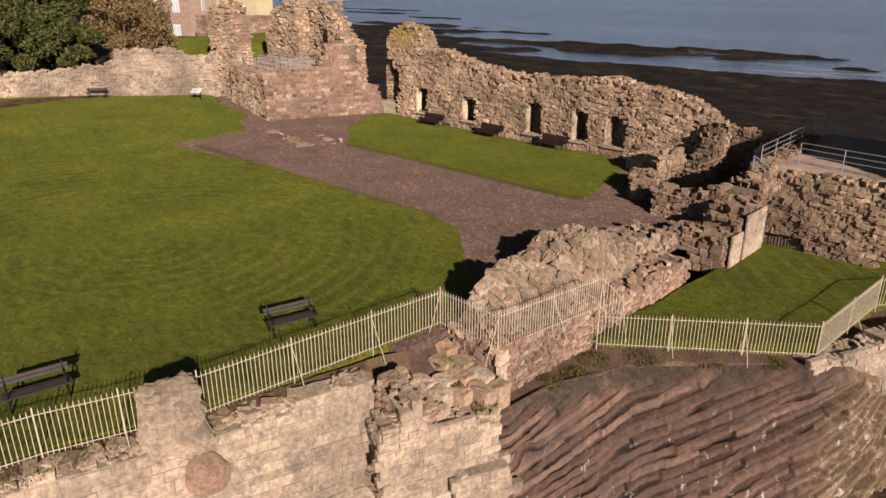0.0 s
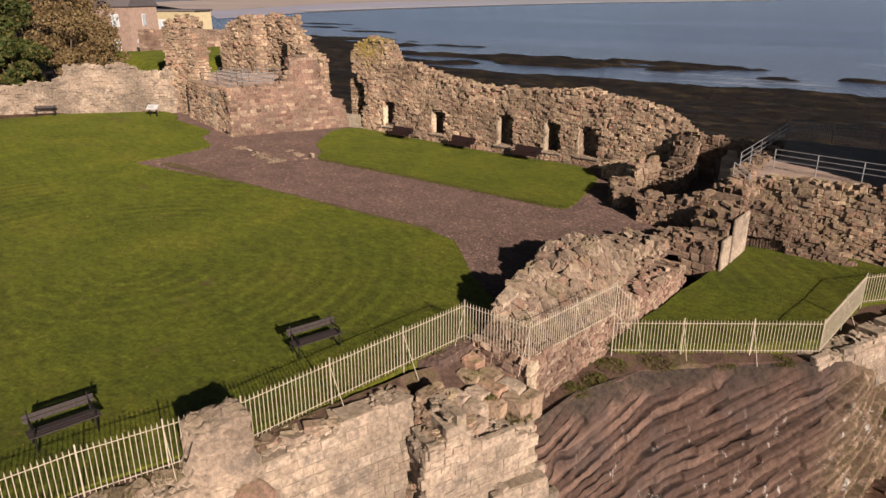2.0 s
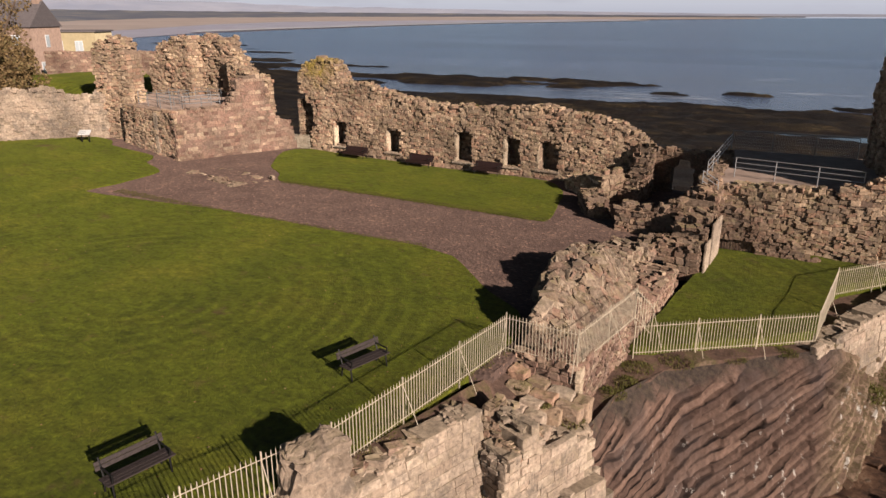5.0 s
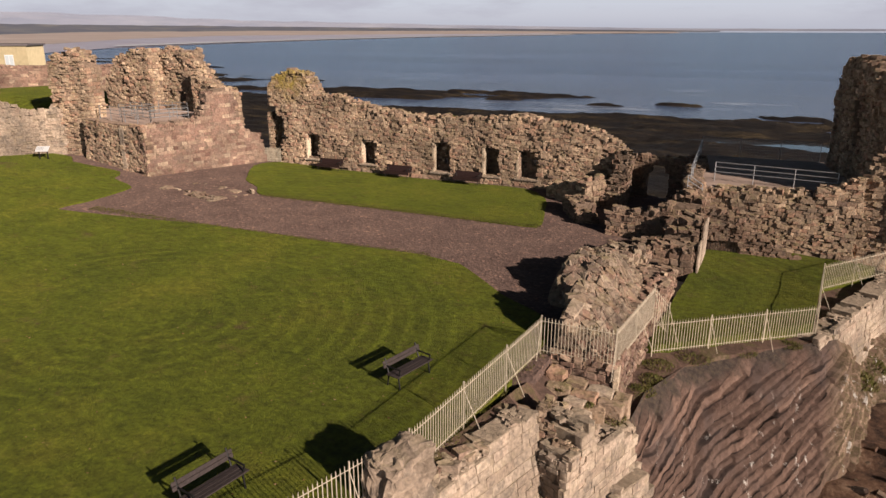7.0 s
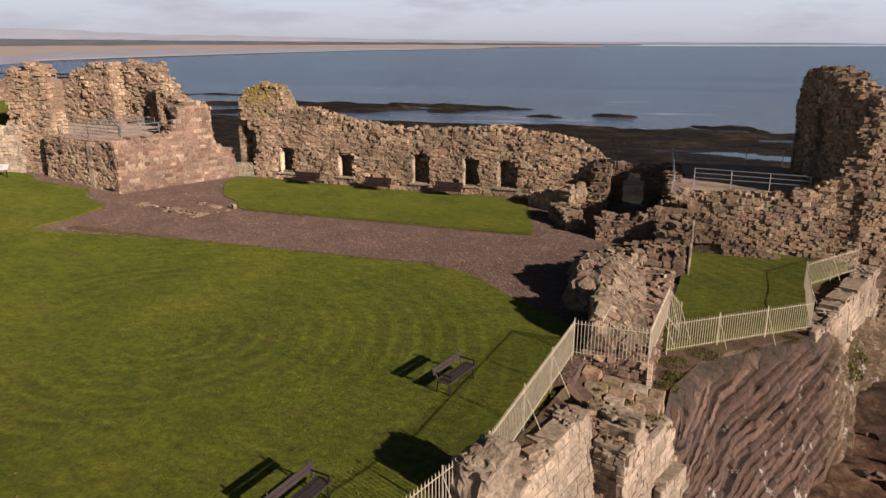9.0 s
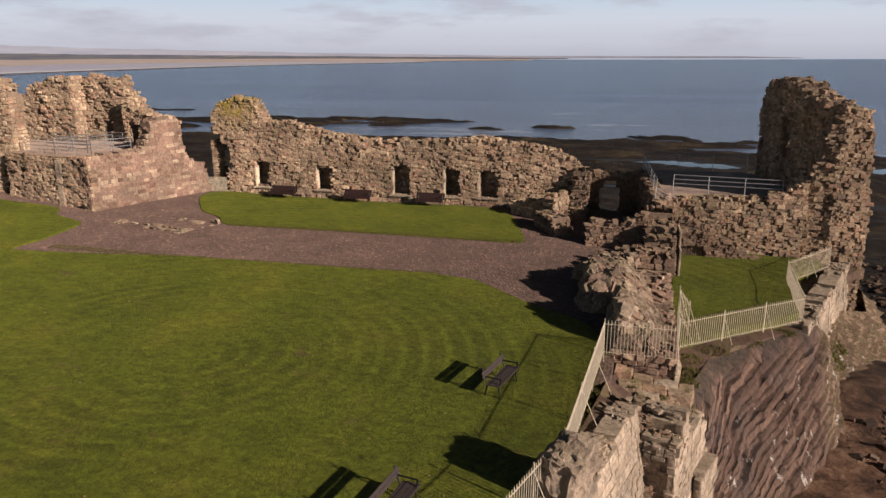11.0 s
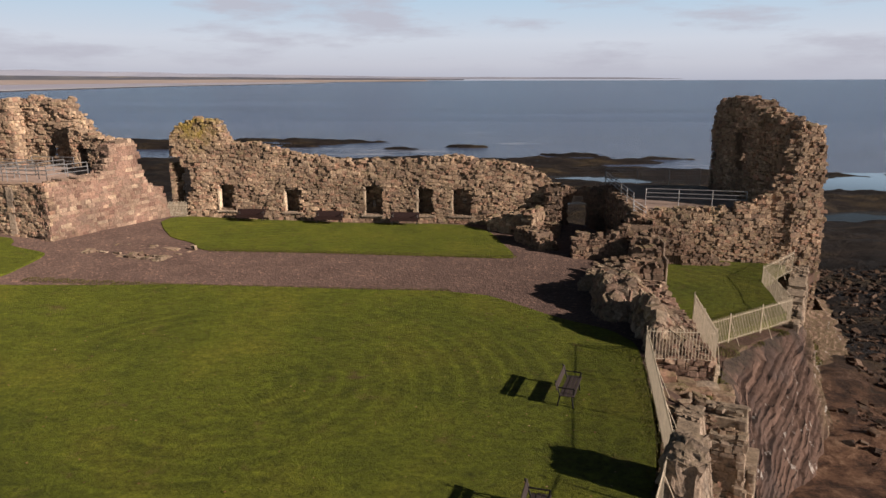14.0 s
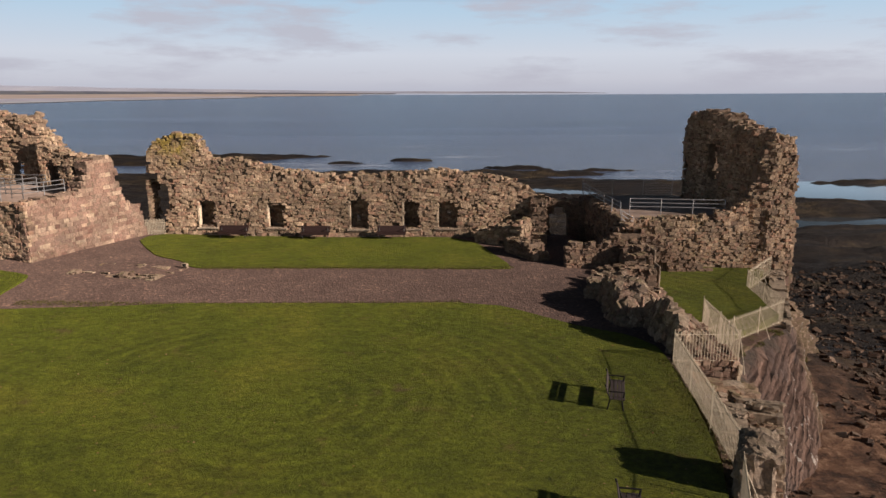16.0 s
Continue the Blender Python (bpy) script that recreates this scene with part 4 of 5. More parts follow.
ruin_wall("tower_west", "tall ragged fragment of the sea tower, grassed top", (-3.2, 45.0), (-1.3, 36.0), 1.9, -4.5, [(0, 7.6), (0.4, 8.75), (2, 8.9), (4.6, 8.95), (5.4, 8.5), (7, 8.0), (8.4, 7.8), (9.2, 7.4)], [(-1, 0.45, -9, 5.6), (3.2, 4.4, 4.3, 6.9)] , seed=24, kind=S, rough=1.7, size=1.0, back=True, ends=(True, True), category="tower")
ruin_wall("tower_flank", "jagged sunlit broken end of the sea tower", (-3.0, 35.5), (-0.9, 35.3), 1.2, -1.6, [(0, 2.4), (0.5, 3.0), (1.0, 4.4), (1.5, 6.4), (2.1, 7.7)], seed=25, kind=S, rough=2.0, category="tower")
ruin_wall("tower_end", "sunlit broken end of the sea tower above the shore", (-0.9, 35.2), (1.25, 35.6), 1.3, -6.5, [(0, 7.6), (1.0, 7.5), (1.5, 7.3), (1.75, 6.2), (1.95, 4.6), (2.1, 1.5)], seed=26, kind=S, rough=2.0, category="tower")
ruin_wall("wall_sea", "pale squared stone retaining wall on the cliff edge", (-4.6, 24.5), (0.5, 35.2), 0.9, [(0, -8.5), (5, -7), (12, -4)], [(0, -1.65), (3, -1.5), (11, -1.3)], seed=27, material=M_PALE, core=M_CORE_PALE, kind=S, rough=0.84, focus=3, size=1.0, lean=0.06, cap_size=0.6)
ruin_wall("wall_outer", "high pale ashlar curtain wall above the beach", (-19.1, -5.2), (-13.3, 11.65), 0.7, -9.6, [(0, -0.3), (7, -0.25), (9, -0.1), (11, -0.2), (12.4, -0.3), (15, -0.15), (17, 0.05), (17.9, 0.05)], seed=28, material=M_PALE, core=M_CORE_PALE, kind=S, rough=0.6, size=0.8, focus=15, ends=(False, True), cap_size=0.6, lean=0.2)
ruin_wall("wall_buttress", "pale ashlar corner buttress of the curtain wall", (-12.14, 10.95), (-10.76, 14.4), 1.3, -9.6, [(0, -0.95), (0.75, -0.9), (0.8, -0.15), (1.2, -0.1), (1.25, -1.05), (2.0, -1.3), (2.7, -1.2), (3.3, -1.5), (3.8, -1.62)], seed=29, material=M_PALE, core=M_CORE_PALE, kind=S, rough=0.6, size=0.85, single=200, cap_size=0.6, lean=0.04)
ruin_wall("wall_buttress_side", "shaded flank of the corner buttress", (-13.0, 11.35), (-12.16, 10.97), 1.0, -9.6, [(0, -0.8), (1.0, -0.95)], seed=30, material=M_PALE, core=M_CORE_PALE, kind=S, rough=0.6, size=0.85, single=80, cap_size=0.6, lean=0.04)
ruin_wall("wall_buttress_return", "pale ashlar return of the corner buttress", (-10.78, 14.42), (-11.3, 15.4), 0.8, -9.6, [(0, -1.62), (1.1, -1.45)], seed=32, material=M_PALE, core=M_CORE_PALE, kind=S, rough=0.6, size=0.85, single=60, cap_size=0.6)
ruin_wall("wall_plinth", "projecting stone plinth below the buttress", (-10.85, 12.85), (-10.2, 14.3), 1.0, -9.6, [(0, -2.85), (1.6, -2.95)], seed=31, material=M_PALE, core=M_CORE_PALE, kind=S, rough=0.6, size=1.3, single=60, cap=False)
ruin_wall("wall_scar", "broken rubble core where the curtain wall is torn away", (-13.35, 11.95), (-12.0, 11.75), 1.1, -3.0, [(0, 0.0), (0.3, -0.2), (0.6, -0.5), (1.3, -0.75)], seed=60, material=M_RUBBLE, kind=S, rough=1.7, size=0.6, single=150, lean=0.3, cell=0.2)


def heap_z(x, y):
    """A ridge with an upright west side and a long slope to the east, and a broader mound behind it."""
    crest = lerp_list([(16.2, 0.0), (16.7, 0.9), (17.4, 1.55), (18.2, 1.75), (19.0, 1.65), (20.0, 1.2), (21.0, 0.9), (22.5, 0.3)], y)
    ridge = crest * smooth(-13.95, -13.62, x) * (1 - 0.92 * min(1.0, max(0.0, (x + 13.5) / 1.7)))
    crest = lerp_list([(20.2, 0.0), (20.8, 0.75), (21.6, 1.25), (22.6, 1.45), (24.2, 1.4), (25.0, 1.1), (25.7, 0.2), (26.0, 0.0)], y)
    mound = crest * smooth(-15.5 + 0.1 * (y - 20), -15.0 + 0.1 * (y - 20), x) * (1 - smooth(-13.6, -11.9, x) * 0.95)
    z = max(ridge, mound)
    return z - 0.22 + min(z, 0.5) * (wob((x, y, 0), 0.5, 1.3, 4.0) + wob((x, y, 2), 0.35, 2.8, 6.0))


def heap():
    root = thing("wall_heap", pose(0, 0, 0), "heaped ruined wall of loose pale rubble", "wall", kind=S)
    step, x0, y0, nx, ny = 0.14, -15.9, 16.0, 30, 73
    verts = [(x0 + i * step, y0 + k * step, heap_z(x0 + i * step, y0 + k * step) - 0.06) for k in range(ny) for i in range(nx)]
    faces = [(k * nx + i, k * nx + i + 1, (k + 1) * nx + i + 1, (k + 1) * nx + i) for k in range(ny - 1) for i in range(nx - 1)
             if max(verts[q][2] for q in (k * nx + i, k * nx + i + 1, (k + 1) * nx + i + 1, (k + 1) * nx + i)) > -0.2]
    mesh_ob("core", verts, faces, M_CORE, root)
    rnd, stones = random.Random(71), []
    for _ in range(2600):
        x, y = rnd.uniform(-15.8, -11.8), rnd.uniform(16.1, 26.0)
        z = heap_z(x, y)
        if z < -0.08:
            continue
        up = Vector((heap_z(x - 0.1, y) - heap_z(x + 0.1, y), heap_z(x, y - 0.1) - heap_z(x, y + 0.1), 0.2)).normalized()
        w = rnd.uniform(0.13, 0.3) + 0.22 * rnd.random() ** 3
        if y < 19.3 and x < -13.2:
            w *= 1.35
        m = Matrix.Translation((x, y, z)) @ (-up).to_track_quat("Y", "Z").to_matrix().to_4x4() @ pose(0, 0, 0, rnd.gauss(0, 10), rnd.uniform(0, 360), rnd.gauss(0, 10))
        stones.append((m @ Matrix.Diagonal((w * 1.2, w * 0.75, w * 0.85, 1)), -y))
    lay_stones(root, stones, M_HEAP, 300)


heap()


def merlon():
    root = thing("wall_merlon", pose(-15.3, 6.65, 0.45, 0, 0, 66), "surviving weathered block of parapet standing above the wall", "wall", kind=S)
    bm = box_bm([((0, 0, 0), (1.3, 0.95, 2.1))], 0.1)
    bmesh.ops.subdivide_edges(bm, edges=list(bm.edges), cuts=11, use_grid_fill=True)
    for v in bm.verts:
        p = v.co.copy()
        if p.z > 0:
            v.co.z -= 0.12 * (0.65 - p.x)
        v.co.x *= 1.15 - 0.12 * p.z
        course = 0.05 * math.sin(p.z * 9.0) * (1 if abs(p.z) < 0.95 else 0)
        out = Vector((p.x, p.y, 0)).normalized() * (course + wob(p, 0.12, 2.6, 2))
        v.co += out + Vector([wob(p, 0.10, 1.6, 3 + q) + wob(p, 0.09, 4.0, 6 + q) + wob(p, 0.06, 9.0, 9 + q) for q in range(3)])
    part("block", bm, M_PALE, root)


merlon()
ruin_wall("wall_boundary", "long low sandstone boundary wall of the courtyard", (-80, 8), (-58.9, 35.4), 0.8, 0.2, [(0, 3.4), (15.8, 3.3), (20.4, 3.4), (25.0, 3.9), (25.6, 5.0), (30.6, 5.1), (31.3, 4.5), (32.0, 4.3), (34.6, 4.6)], seed=33, material=M_PALE, core=M_CORE_PALE, kind=S, rough=1.0, focus=26, size=1.3)
ruin_wall("wall_pillar", "tall ragged pillar of the fore tower", (-59.9, 35.0), (-56.3, 35.4), 1.6, 0.4, [(0, 7.9), (0.5, 8.5), (1.6, 8.6), (2.4, 8.9), (3.3, 8.7), (3.6, 7.6)], [(-1, 0.7, -9, 5.2), (2.5, 3.4, -9, 3.0)], seed=34, kind=S, rough=1.8)
ruin_wall("wall_terrace_front", "grey-brown rubble front of the fore tower terrace", (-56.4, 34.5), (-48.1, 32.45), 1.0, -0.2, [(0, 3.9), (8.5, 3.95)], [(1.6, 1.9, 2.3, 3.0)], seed=35, kind=S, rough=0.9, cap=False, focus=6, core=M_CORE_RED)
ruin_wall("wall_terrace_side", "red sandstone ashlar side of the fore tower", (-48.1, 32.45), (-44.4, 42.2), 1.0, -0.3, [(0, 3.95), (3, 4.1), (4.3, 4.3), (4.9, 5.0), (5.3, 6.2), (6.4, 6.2), (7.1, 6.3), (7.45, 5.7), (7.6, 4.4), (7.8, 3.4), (8.4, 2.9), (9.6, 2.4), (9.8, 1.1), (10.4, 0.6)], seed=36, material=M_RED, core=M_CORE_RED, kind=S, rough=0.7, size=0.78, focus=4, cap_size=0.9)
ruin_wall("wall_rear", "high ruined rear wall of the fore tower", (-62.2, 42.6), (-56.4, 42.1), 1.3, 0.5, [(0, 6.4), (0.9, 6.5), (1.2, 8.0), (2.5, 8.6), (5.8, 8.9)], seed=37, kind=S, rough=1.5, single=150)
ruin_wall("wall_rear_hollow", "dark broken hollow of the fore tower", (-56.7, 43.4), (-50.4, 43.0), 1.2, 0.5, [(0, 8.9), (2, 9.0), (4.2, 8.8), (5.2, 7.6), (6.3, 5.9)], [(2.0, 3.0, 3.5, 5.6)], seed=38, kind=S, rough=2.2, single=150)
ruin_wall("wall_rear_arches", "low broken wall with two small arched openings", (-52.0, 42.2), (-47.1, 41.2), 0.9, 0.5, [(0, 7.2), (0.6, 7.0), (1.4, 6.3), (2.4, 6.2), (4, 6.0), (5.0, 5.7)], [(0.5, 1.5, 3.9, 5.4), (0.75, 1.25, 5.3, 5.8), (2.5, 3.4, 3.9, 5.4)], seed=39, kind=S, rough=1.3, single=150)
ruin_wall("wall_gap", "low remains of wall beside a picket gate", (-45.0, 42.4), (-43.0, 42.7), 0.8, -0.2, [(0, 0.9), (0.6, 0.5), (2.0, 0.4)], seed=40, kind=S, single=40)
for i, (name, label, a, b2, th, hi) in enumerate([
        ("foundation", "low stone foundations standing in the gravel", (-44.6, 30.0), (-39.4, 28.95), 0.7, 0.2),
        ("foundation_side", "low stone foundation course returning to the fore tower", (-44.3, 34.4), (-44.7, 30.6), 0.5, 0.14),
        ("foundation_edge", "low stone kerb of the foundations beside the grass", (-39.5, 28.9), (-38.4, 31.9), 0.6, 0.1),
        ("foundation_back", "low stone foundation course below the fore tower", (-43.9, 32.2), (-39.6, 31.6), 0.6, 0.12)]):
    ruin_wall(name, label, a, b2, th, 0.0, [(0, hi), (2.0, hi - 0.06), (3.0, hi + 0.05), (5.6, hi - 0.08)], seed=41 + i, material=M_HEAP, kind=S, rough=0.9, cell=0.16, cap_size=1.1, back=True, single=60)

slab = thing("dressed_slab", pose(-9.9, 29.9, -0.4, 0, 0, -3), "smooth pale dressed stone face on the pier", "wall", kind=S)
part("slab", box_bm([((0, 0.6, 0.0), (0.12, 1.1, 1.5)), ((0.03, 2.4, 0.35), (0.12, 2.1, 2.2))], 0.03), M_PALE, slab)
turf("terrace_floor", "pale paved floor of the fore tower terrace", [(-56.2, 34.9), (-48.3, 32.9), (-46.5, 38.6), (-47.4, 41.0), (-52, 43), (-62, 43), (-60, 37), (-56.5, 36.5)], lambda x, y: 3.88, 0.0, M_PAVE, skirt=0.4, roundness=0)
turf("platform_floor", "gravelled floor of the viewing platform", [(-11.0, 35.2), (-2.4, 35.6), (-2.6, 44), (-3.2, 46.5), (-10.8, 46.5)], lambda x, y: 2.3, 0.0, M_PAVE, skirt=0.6, roundness=0)


pil = thing("pilaster", pose(-50.95, 33.2, 0.3, 0, 0, -14), "pale stone pilaster on the terrace front", "wall", kind=S)
part("shaft", box_bm([((0, 0, 1.75), (0.55, 0.3, 3.4))], 0.04), M_PALE, pil)


def stair():
    root = thing("stone_stair", pose(-10.6, 34.1, 0), "worn stone stair climbing to the viewing platform", "stair", kind=S)
    for i in range(16):
        z = 2.1 - i * 0.2
        bm = box_bm([((i * 0.34, 0.42, (z - 1.5) / 2), (0.36, 0.8, z + 1.5))], 0.03)
        for v in bm.verts:
            v.co += Vector([wob(v.co + Vector((i, 0, 0)), 0.05, 3.0, k) for k in range(3)])
        part("step", bm, M_DARK, root)


stair()
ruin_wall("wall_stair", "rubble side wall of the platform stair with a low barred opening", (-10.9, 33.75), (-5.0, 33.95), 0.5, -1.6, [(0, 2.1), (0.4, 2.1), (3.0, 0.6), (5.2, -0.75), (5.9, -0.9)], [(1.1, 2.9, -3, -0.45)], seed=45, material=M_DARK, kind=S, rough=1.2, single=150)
grate = thing("grate", pose(-9.8, 33.9, -1.3), "rusty bars across a low dark opening", "grate")
for i in range(12):
    part("bar", rod_bm((0.08 + i * 0.15, 0.1, 0), (0.08 + i * 0.15, 0.1, 0.85), 0.014), M_IRON, grate)


def ledge_blocks():
    """Rows of large squared blocks stepping down from the railing to the buttress."""
    rnd = random.Random(77)
    for row in range(6):
        y, x = 15.2 - 0.52 * row, -13.9 + 0.12 * row + rnd.uniform(-0.1, 0.1)
        while x < -11.3:
            w = rnd.uniform(0.45, 0.95)
            cx = x + w / 2
            x += w + 0.02
            if rnd.random() < 0.08 or cx + w / 2 > -12.4 + (y - 10.95) * 0.4 or y < 12.6 and cx < -12.9:
                continue
            top = round(ledge_z(cx, y) / 0.17) * 0.17 + rnd.uniform(-0.05, 0.07)
            root = thing("stone_block", pose(cx, y, top - 0.4, rnd.gauss(0, 2.5), rnd.gauss(0, 2.5), rnd.gauss(-2, 5)), "broken ledge block of lichened sandstone", "stone block", "ledge blocks")
            bm = box_bm([((0, 0, 0), (w, rnd.uniform(0.46, 0.56), 0.8))], 0.03)
            bmesh.ops.subdivide_edges(bm, edges=list(bm.edges), cuts=2, use_grid_fill=True)
            for v in bm.verts:
                v.co += Vector([wob(v.co, 0.05, 2.6, row + cx + 0.3 * k) + wob(v.co, 0.04, 7.0, cx + k) for k in range(3)])
            part("block", bm, M_PALE if rnd.random() < 0.25 else M_RUBBLE, root)


ledge_blocks()


def corbel():
    root = thing("corbel", pose(-14.6, 7.05, -1.1, 0, 0, 71), "dark rounded weathered stone in the curtain wall face", "stone block", kind=S)
    bm = bmesh.new()
    bmesh.ops.create_icosphere(bm, subdivisions=3, radius=0.5)
    for v in bm.verts:
        v.co = Vector((v.co.x * 1.15, v.co.y * 0.8, v.co.z * 1.1 if v.co.z > 0 else v.co.z * 1.6)) + Vector([wob(v.co, 0.12, 2.2, q) for q in range(3)])
    part("block", bm, M_DARK, root)


corbel()


def quoin():
    root = thing("quoin", pose(-11.62, 15.58, -1.3, 0, 0, 4), "pale dressed corner stones of the retaining wall", "stone block", kind=S)
    for i, (h, w) in enumerate(((0.42, 0.5), (0.34, 0.36), (0.44, 0.52))):
        bm = box_bm([((0.0, 0.12, (0, 0.43, 0.78)[i] + h / 2), (0.2, w, h))], 0.03)
        for v in bm.verts:
            v.co += Vector([wob(v.co, 0.05, 3.0, i + q) for q in range(3)])
        part("block", bm, M_JAMB, root)


quoin()

# ---- railings ----
BAR = box_bm([((0, 0, 0.61), (0.018, 0.018, 1.22))])
bmesh.ops.create_cone(BAR, segments=4, radius1=0.018, radius2=0.0, depth=0.12, matrix=pose(0, 0, 1.28))
BAR_ME = bpy.data.meshes.new("bar")
BAR.to_mesh(BAR_ME)
BAR_ME.materials.append(M_FENCE)


def railing(a, b2, stay=1, label="cream steel railing with pointed bars", dx=0.0):
    """A run of pointed railings from a to b2 (base points), with raking stays to its outer side."""
    a, b2 = Vector(a), Vector(b2)
    d = b2 - a
    flat = math.hypot(d.x, d.y)
    root = thing("railing", Matrix.Translation(a) @ Matrix.Rotation(math.atan2(d.y, d.x), 4, "Z"), label, "fence", "cliff railings")
    k = max(2, round(flat / 0.125))
    for i in range(k + 1):
        o = new("bar", BAR_ME)
        o.parent = root
        o.matrix_basis = pose(flat * i / k, 0, d.z * i / k)
    for h in (0.08, 1.17):
        part("rail", rods_bm([((0, 0, h), (flat, 0, d.z + h))], 0.014, 4), M_FENCE, root)
    posts = max(1, round(flat / 2.4))
    for i in range(posts + 1):
        s = flat * i / posts
        z = d.z * i / posts
        part("post", box_bm([((s, 0, z + 0.58), (0.034, 0.034, 1.62))]), M_FENCE, root)
        if 0 < i < posts or posts == 1:
            part("stay", rods_bm([((s, 0, z + 1.14), (s + 0.05, -0.62 * stay, z - 0.25))], 0.013, 5), M_FENCE, root)
    return root


railing((-18.1, -1.5, -0.05), (-16.75, 4.0, -0.02))
railing((-16.75, 4.0, -0.02), (-15.4, 7.5, 0.0))
railing((-15.4, 7.5, 0.0), (-14.26, 15.7, 0.0))
railing((-14.26, 15.7, 0.0), (-11.7, 15.55, 0.0))
railing((-11.7, 15.55, 0.0), (-11.05, 20.7, -0.15))
railing((-11.05, 20.7, -0.15), (-10.5, 21.3, -1.0))
railing((-10.95, 20.5, -1.55), (-4.8, 25.1, -1.6))
railing((-4.8, 25.1, -1.6), (-4.15, 30.7, -1.45))
railing((-4.15, 30.7, -1.45), (-1.05, 34.0, -1.3))


def tube_rail(pts, height=1.1, label="galvanised tubular guard rail"):
    root = thing("guard_rail", pose(*pts[0]), label, "guard rail")
    o = Vector(pts[0])
    for a, b2 in zip(pts, pts[1:]):
        a, b2 = Vector(a) - o, Vector(b2) - o
        k = max(1, round((b2 - a).length / 1.9))
        for i in range(k + 1):
            p = a.lerp(b2, i / k)
            part("post", rod_bm(p, p + Vector((0, 0, height)), 0.028), M_GALV, root)
        for f in (0.5, 0.75, 1.0):
            z = Vector((0, 0, height * f))
            part("rail", rod_bm(a + z, b2 + z, 0.024), M_GALV, root)
    return root


tube_rail([(-9.7, 37.2, 2.3), (-3.5, 36.1, 2.3)])
tube_rail([(-10.9, 35.3, 2.3), (-10.9, 39.5, 2.3), (-10.9, 45.8, 2.3)])
tube_rail([(-11.0, 34.6, 1.9), (-10.2, 34.75, 1.4)])
tube_rail([(-55.4, 35.4, 3.9), (-52.4, 34.7, 3.9), (-52.0, 37.6, 3.9), (-55.0, 38.2, 3.9)], label="grey metal rail guarding the terrace stair")
tube_rail([(-52.0, 34.6, 3.9), (-48.9, 34.0, 3.9), (-47.6, 36.6, 3.9)], label="grey metal rail along the terrace edge")
tube_rail([(-54.6, 36.6, 3.9), (-50.6, 35.8, 3.9), (-50.2, 38.2, 3.9)], label="grey metal rail guarding the terrace stair")
tube_rail([(-53.6, 39.8, 3.9), (-50.2, 39.4, 3.9)], label="grey metal rail before the terrace hollow")


def mesh_fence():
    root = thing("mesh_fence", pose(-10.9, 46.2, 2.3), "fine wire mesh fence on the seaward platform edge", "fence")
    part("frame", rods_bm([((0, 0, 0), (0, 0, 1.3)), ((2.5, 0, 0), (2.5, 0, 1.3)), ((5.0, 0, 0), (5.0, 0, 1.3)), ((7.4, 0, 0), (7.4, 0, 1.3)), ((0, 0, 1.3), (7.4, 0, 1.3))], 0.025, 5), M_GALV, root)
    part("mesh", rods_bm([((0.1 * i, 0, 0), (0.1 * i, 0, 1.3)) for i in range(1, 74)] + [((0, 0, 0.2 * i), (7.4, 0, 0.2 * i)) for i in range(1, 7)], 0.006, 3), M_GALV, root)


mesh_fence()


def picket():
    root = thing("picket_gate", pose(-45.0, 41.75, lawn_z(-44, 41.7) - 0.03, 0, 0, 6), "weathered pale picket gate closing a gap in the wall", "gate")
    for i in range(17):
        part("picket", box_bm([((i * 0.11, 0, 0.55), (0.05, 0.025, 1.1 + 0.1 * (i % 2)))]), M_FENCE, root)
    for z in (0.25, 0.85):
        part("rail", box_bm([((0.88, 0.03, z), (1.9, 0.03, 0.06))]), M_FENCE, root)


picket()


# ---- benches and sign ----
def bench(m, wood, wide=1.7):
    root = thing("park_bench", m, "dark weathered slatted park bench with iron ends", "bench", "courtyard benches")
    for i in range(4):
        part("seat_slat", box_bm([((0, -0.20 + i * 0.125, 0.45 - 0.012 * (i == 3)), (wide, 0.115, 0.035))], 0.008), wood, root)
    for i in range(2):
        part("back_slat", box_bm([((0, 0.325 + i * 0.03, 0.66 + i * 0.112), (wide, 0.03, 0.108), 0, -15)], 0.008), wood, root)
    for x in (-0.42 * wide, 0.42 * wide):
        part("end_frame", rods_bm([((x, -0.22, 0), (x, -0.16, 0.43)), ((x, 0.30, 0), (x, 0.22, 0.43)), ((x, -0.24, 0.43), (x, 0.24, 0.43)), ((x, 0.24, 0.43), (x, 0.40, 0.90)), ((x, -0.24, 0.66), (x, 0.33, 0.66)), ((x, -0.2, 0.43), (x, -0.24, 0.66))], 0.026, 6), M_IRON, root, "black iron bench end")
    return root


def on_lawn(x, y, turn):
    return pose(x, y, lawn_z(x, y) + 0.05, 0, 0, turn)


b_one = bench(on_lawn(-17.55, 12.1, 74), M_BENCHWOOD)
copy_thing(b_one, on_lawn(-19.2, 4.85, 78))
b_far = bench(pose(-37.9, 40.75, lawn_z(-37.9, 40.7) + 0.07, 0, 0, -1), M_MAROON, 2.15)
# Added dark boards close the gaps, standing in for the bench's shadow.
part("back_shade_panel", box_bm([((0, 0.30, 0.62), (2.1, 0.02, 0.46), 0, -15)]), M_MAROON, b_far)
part("seat_shade_rail", box_bm([((0, -0.24, 0.36), (2.1, 0.03, 0.2))]), M_MAROON, b_far)
tagged(b_far, "maroon slatted bench below the niched wall, darkened and filled in for shadow")
copy_thing(b_far, pose(-31.9, 40.55, lawn_z(-31.9, 40.5) + 0.07, 0, 0, -1))
copy_thing(b_far, pose(-26.3, 40.45, lawn_z(-26.3, 40.4) + 0.07, 0, 0, -2))
copy_thing(b_one, on_lawn(-64.6, 26.1, 52))


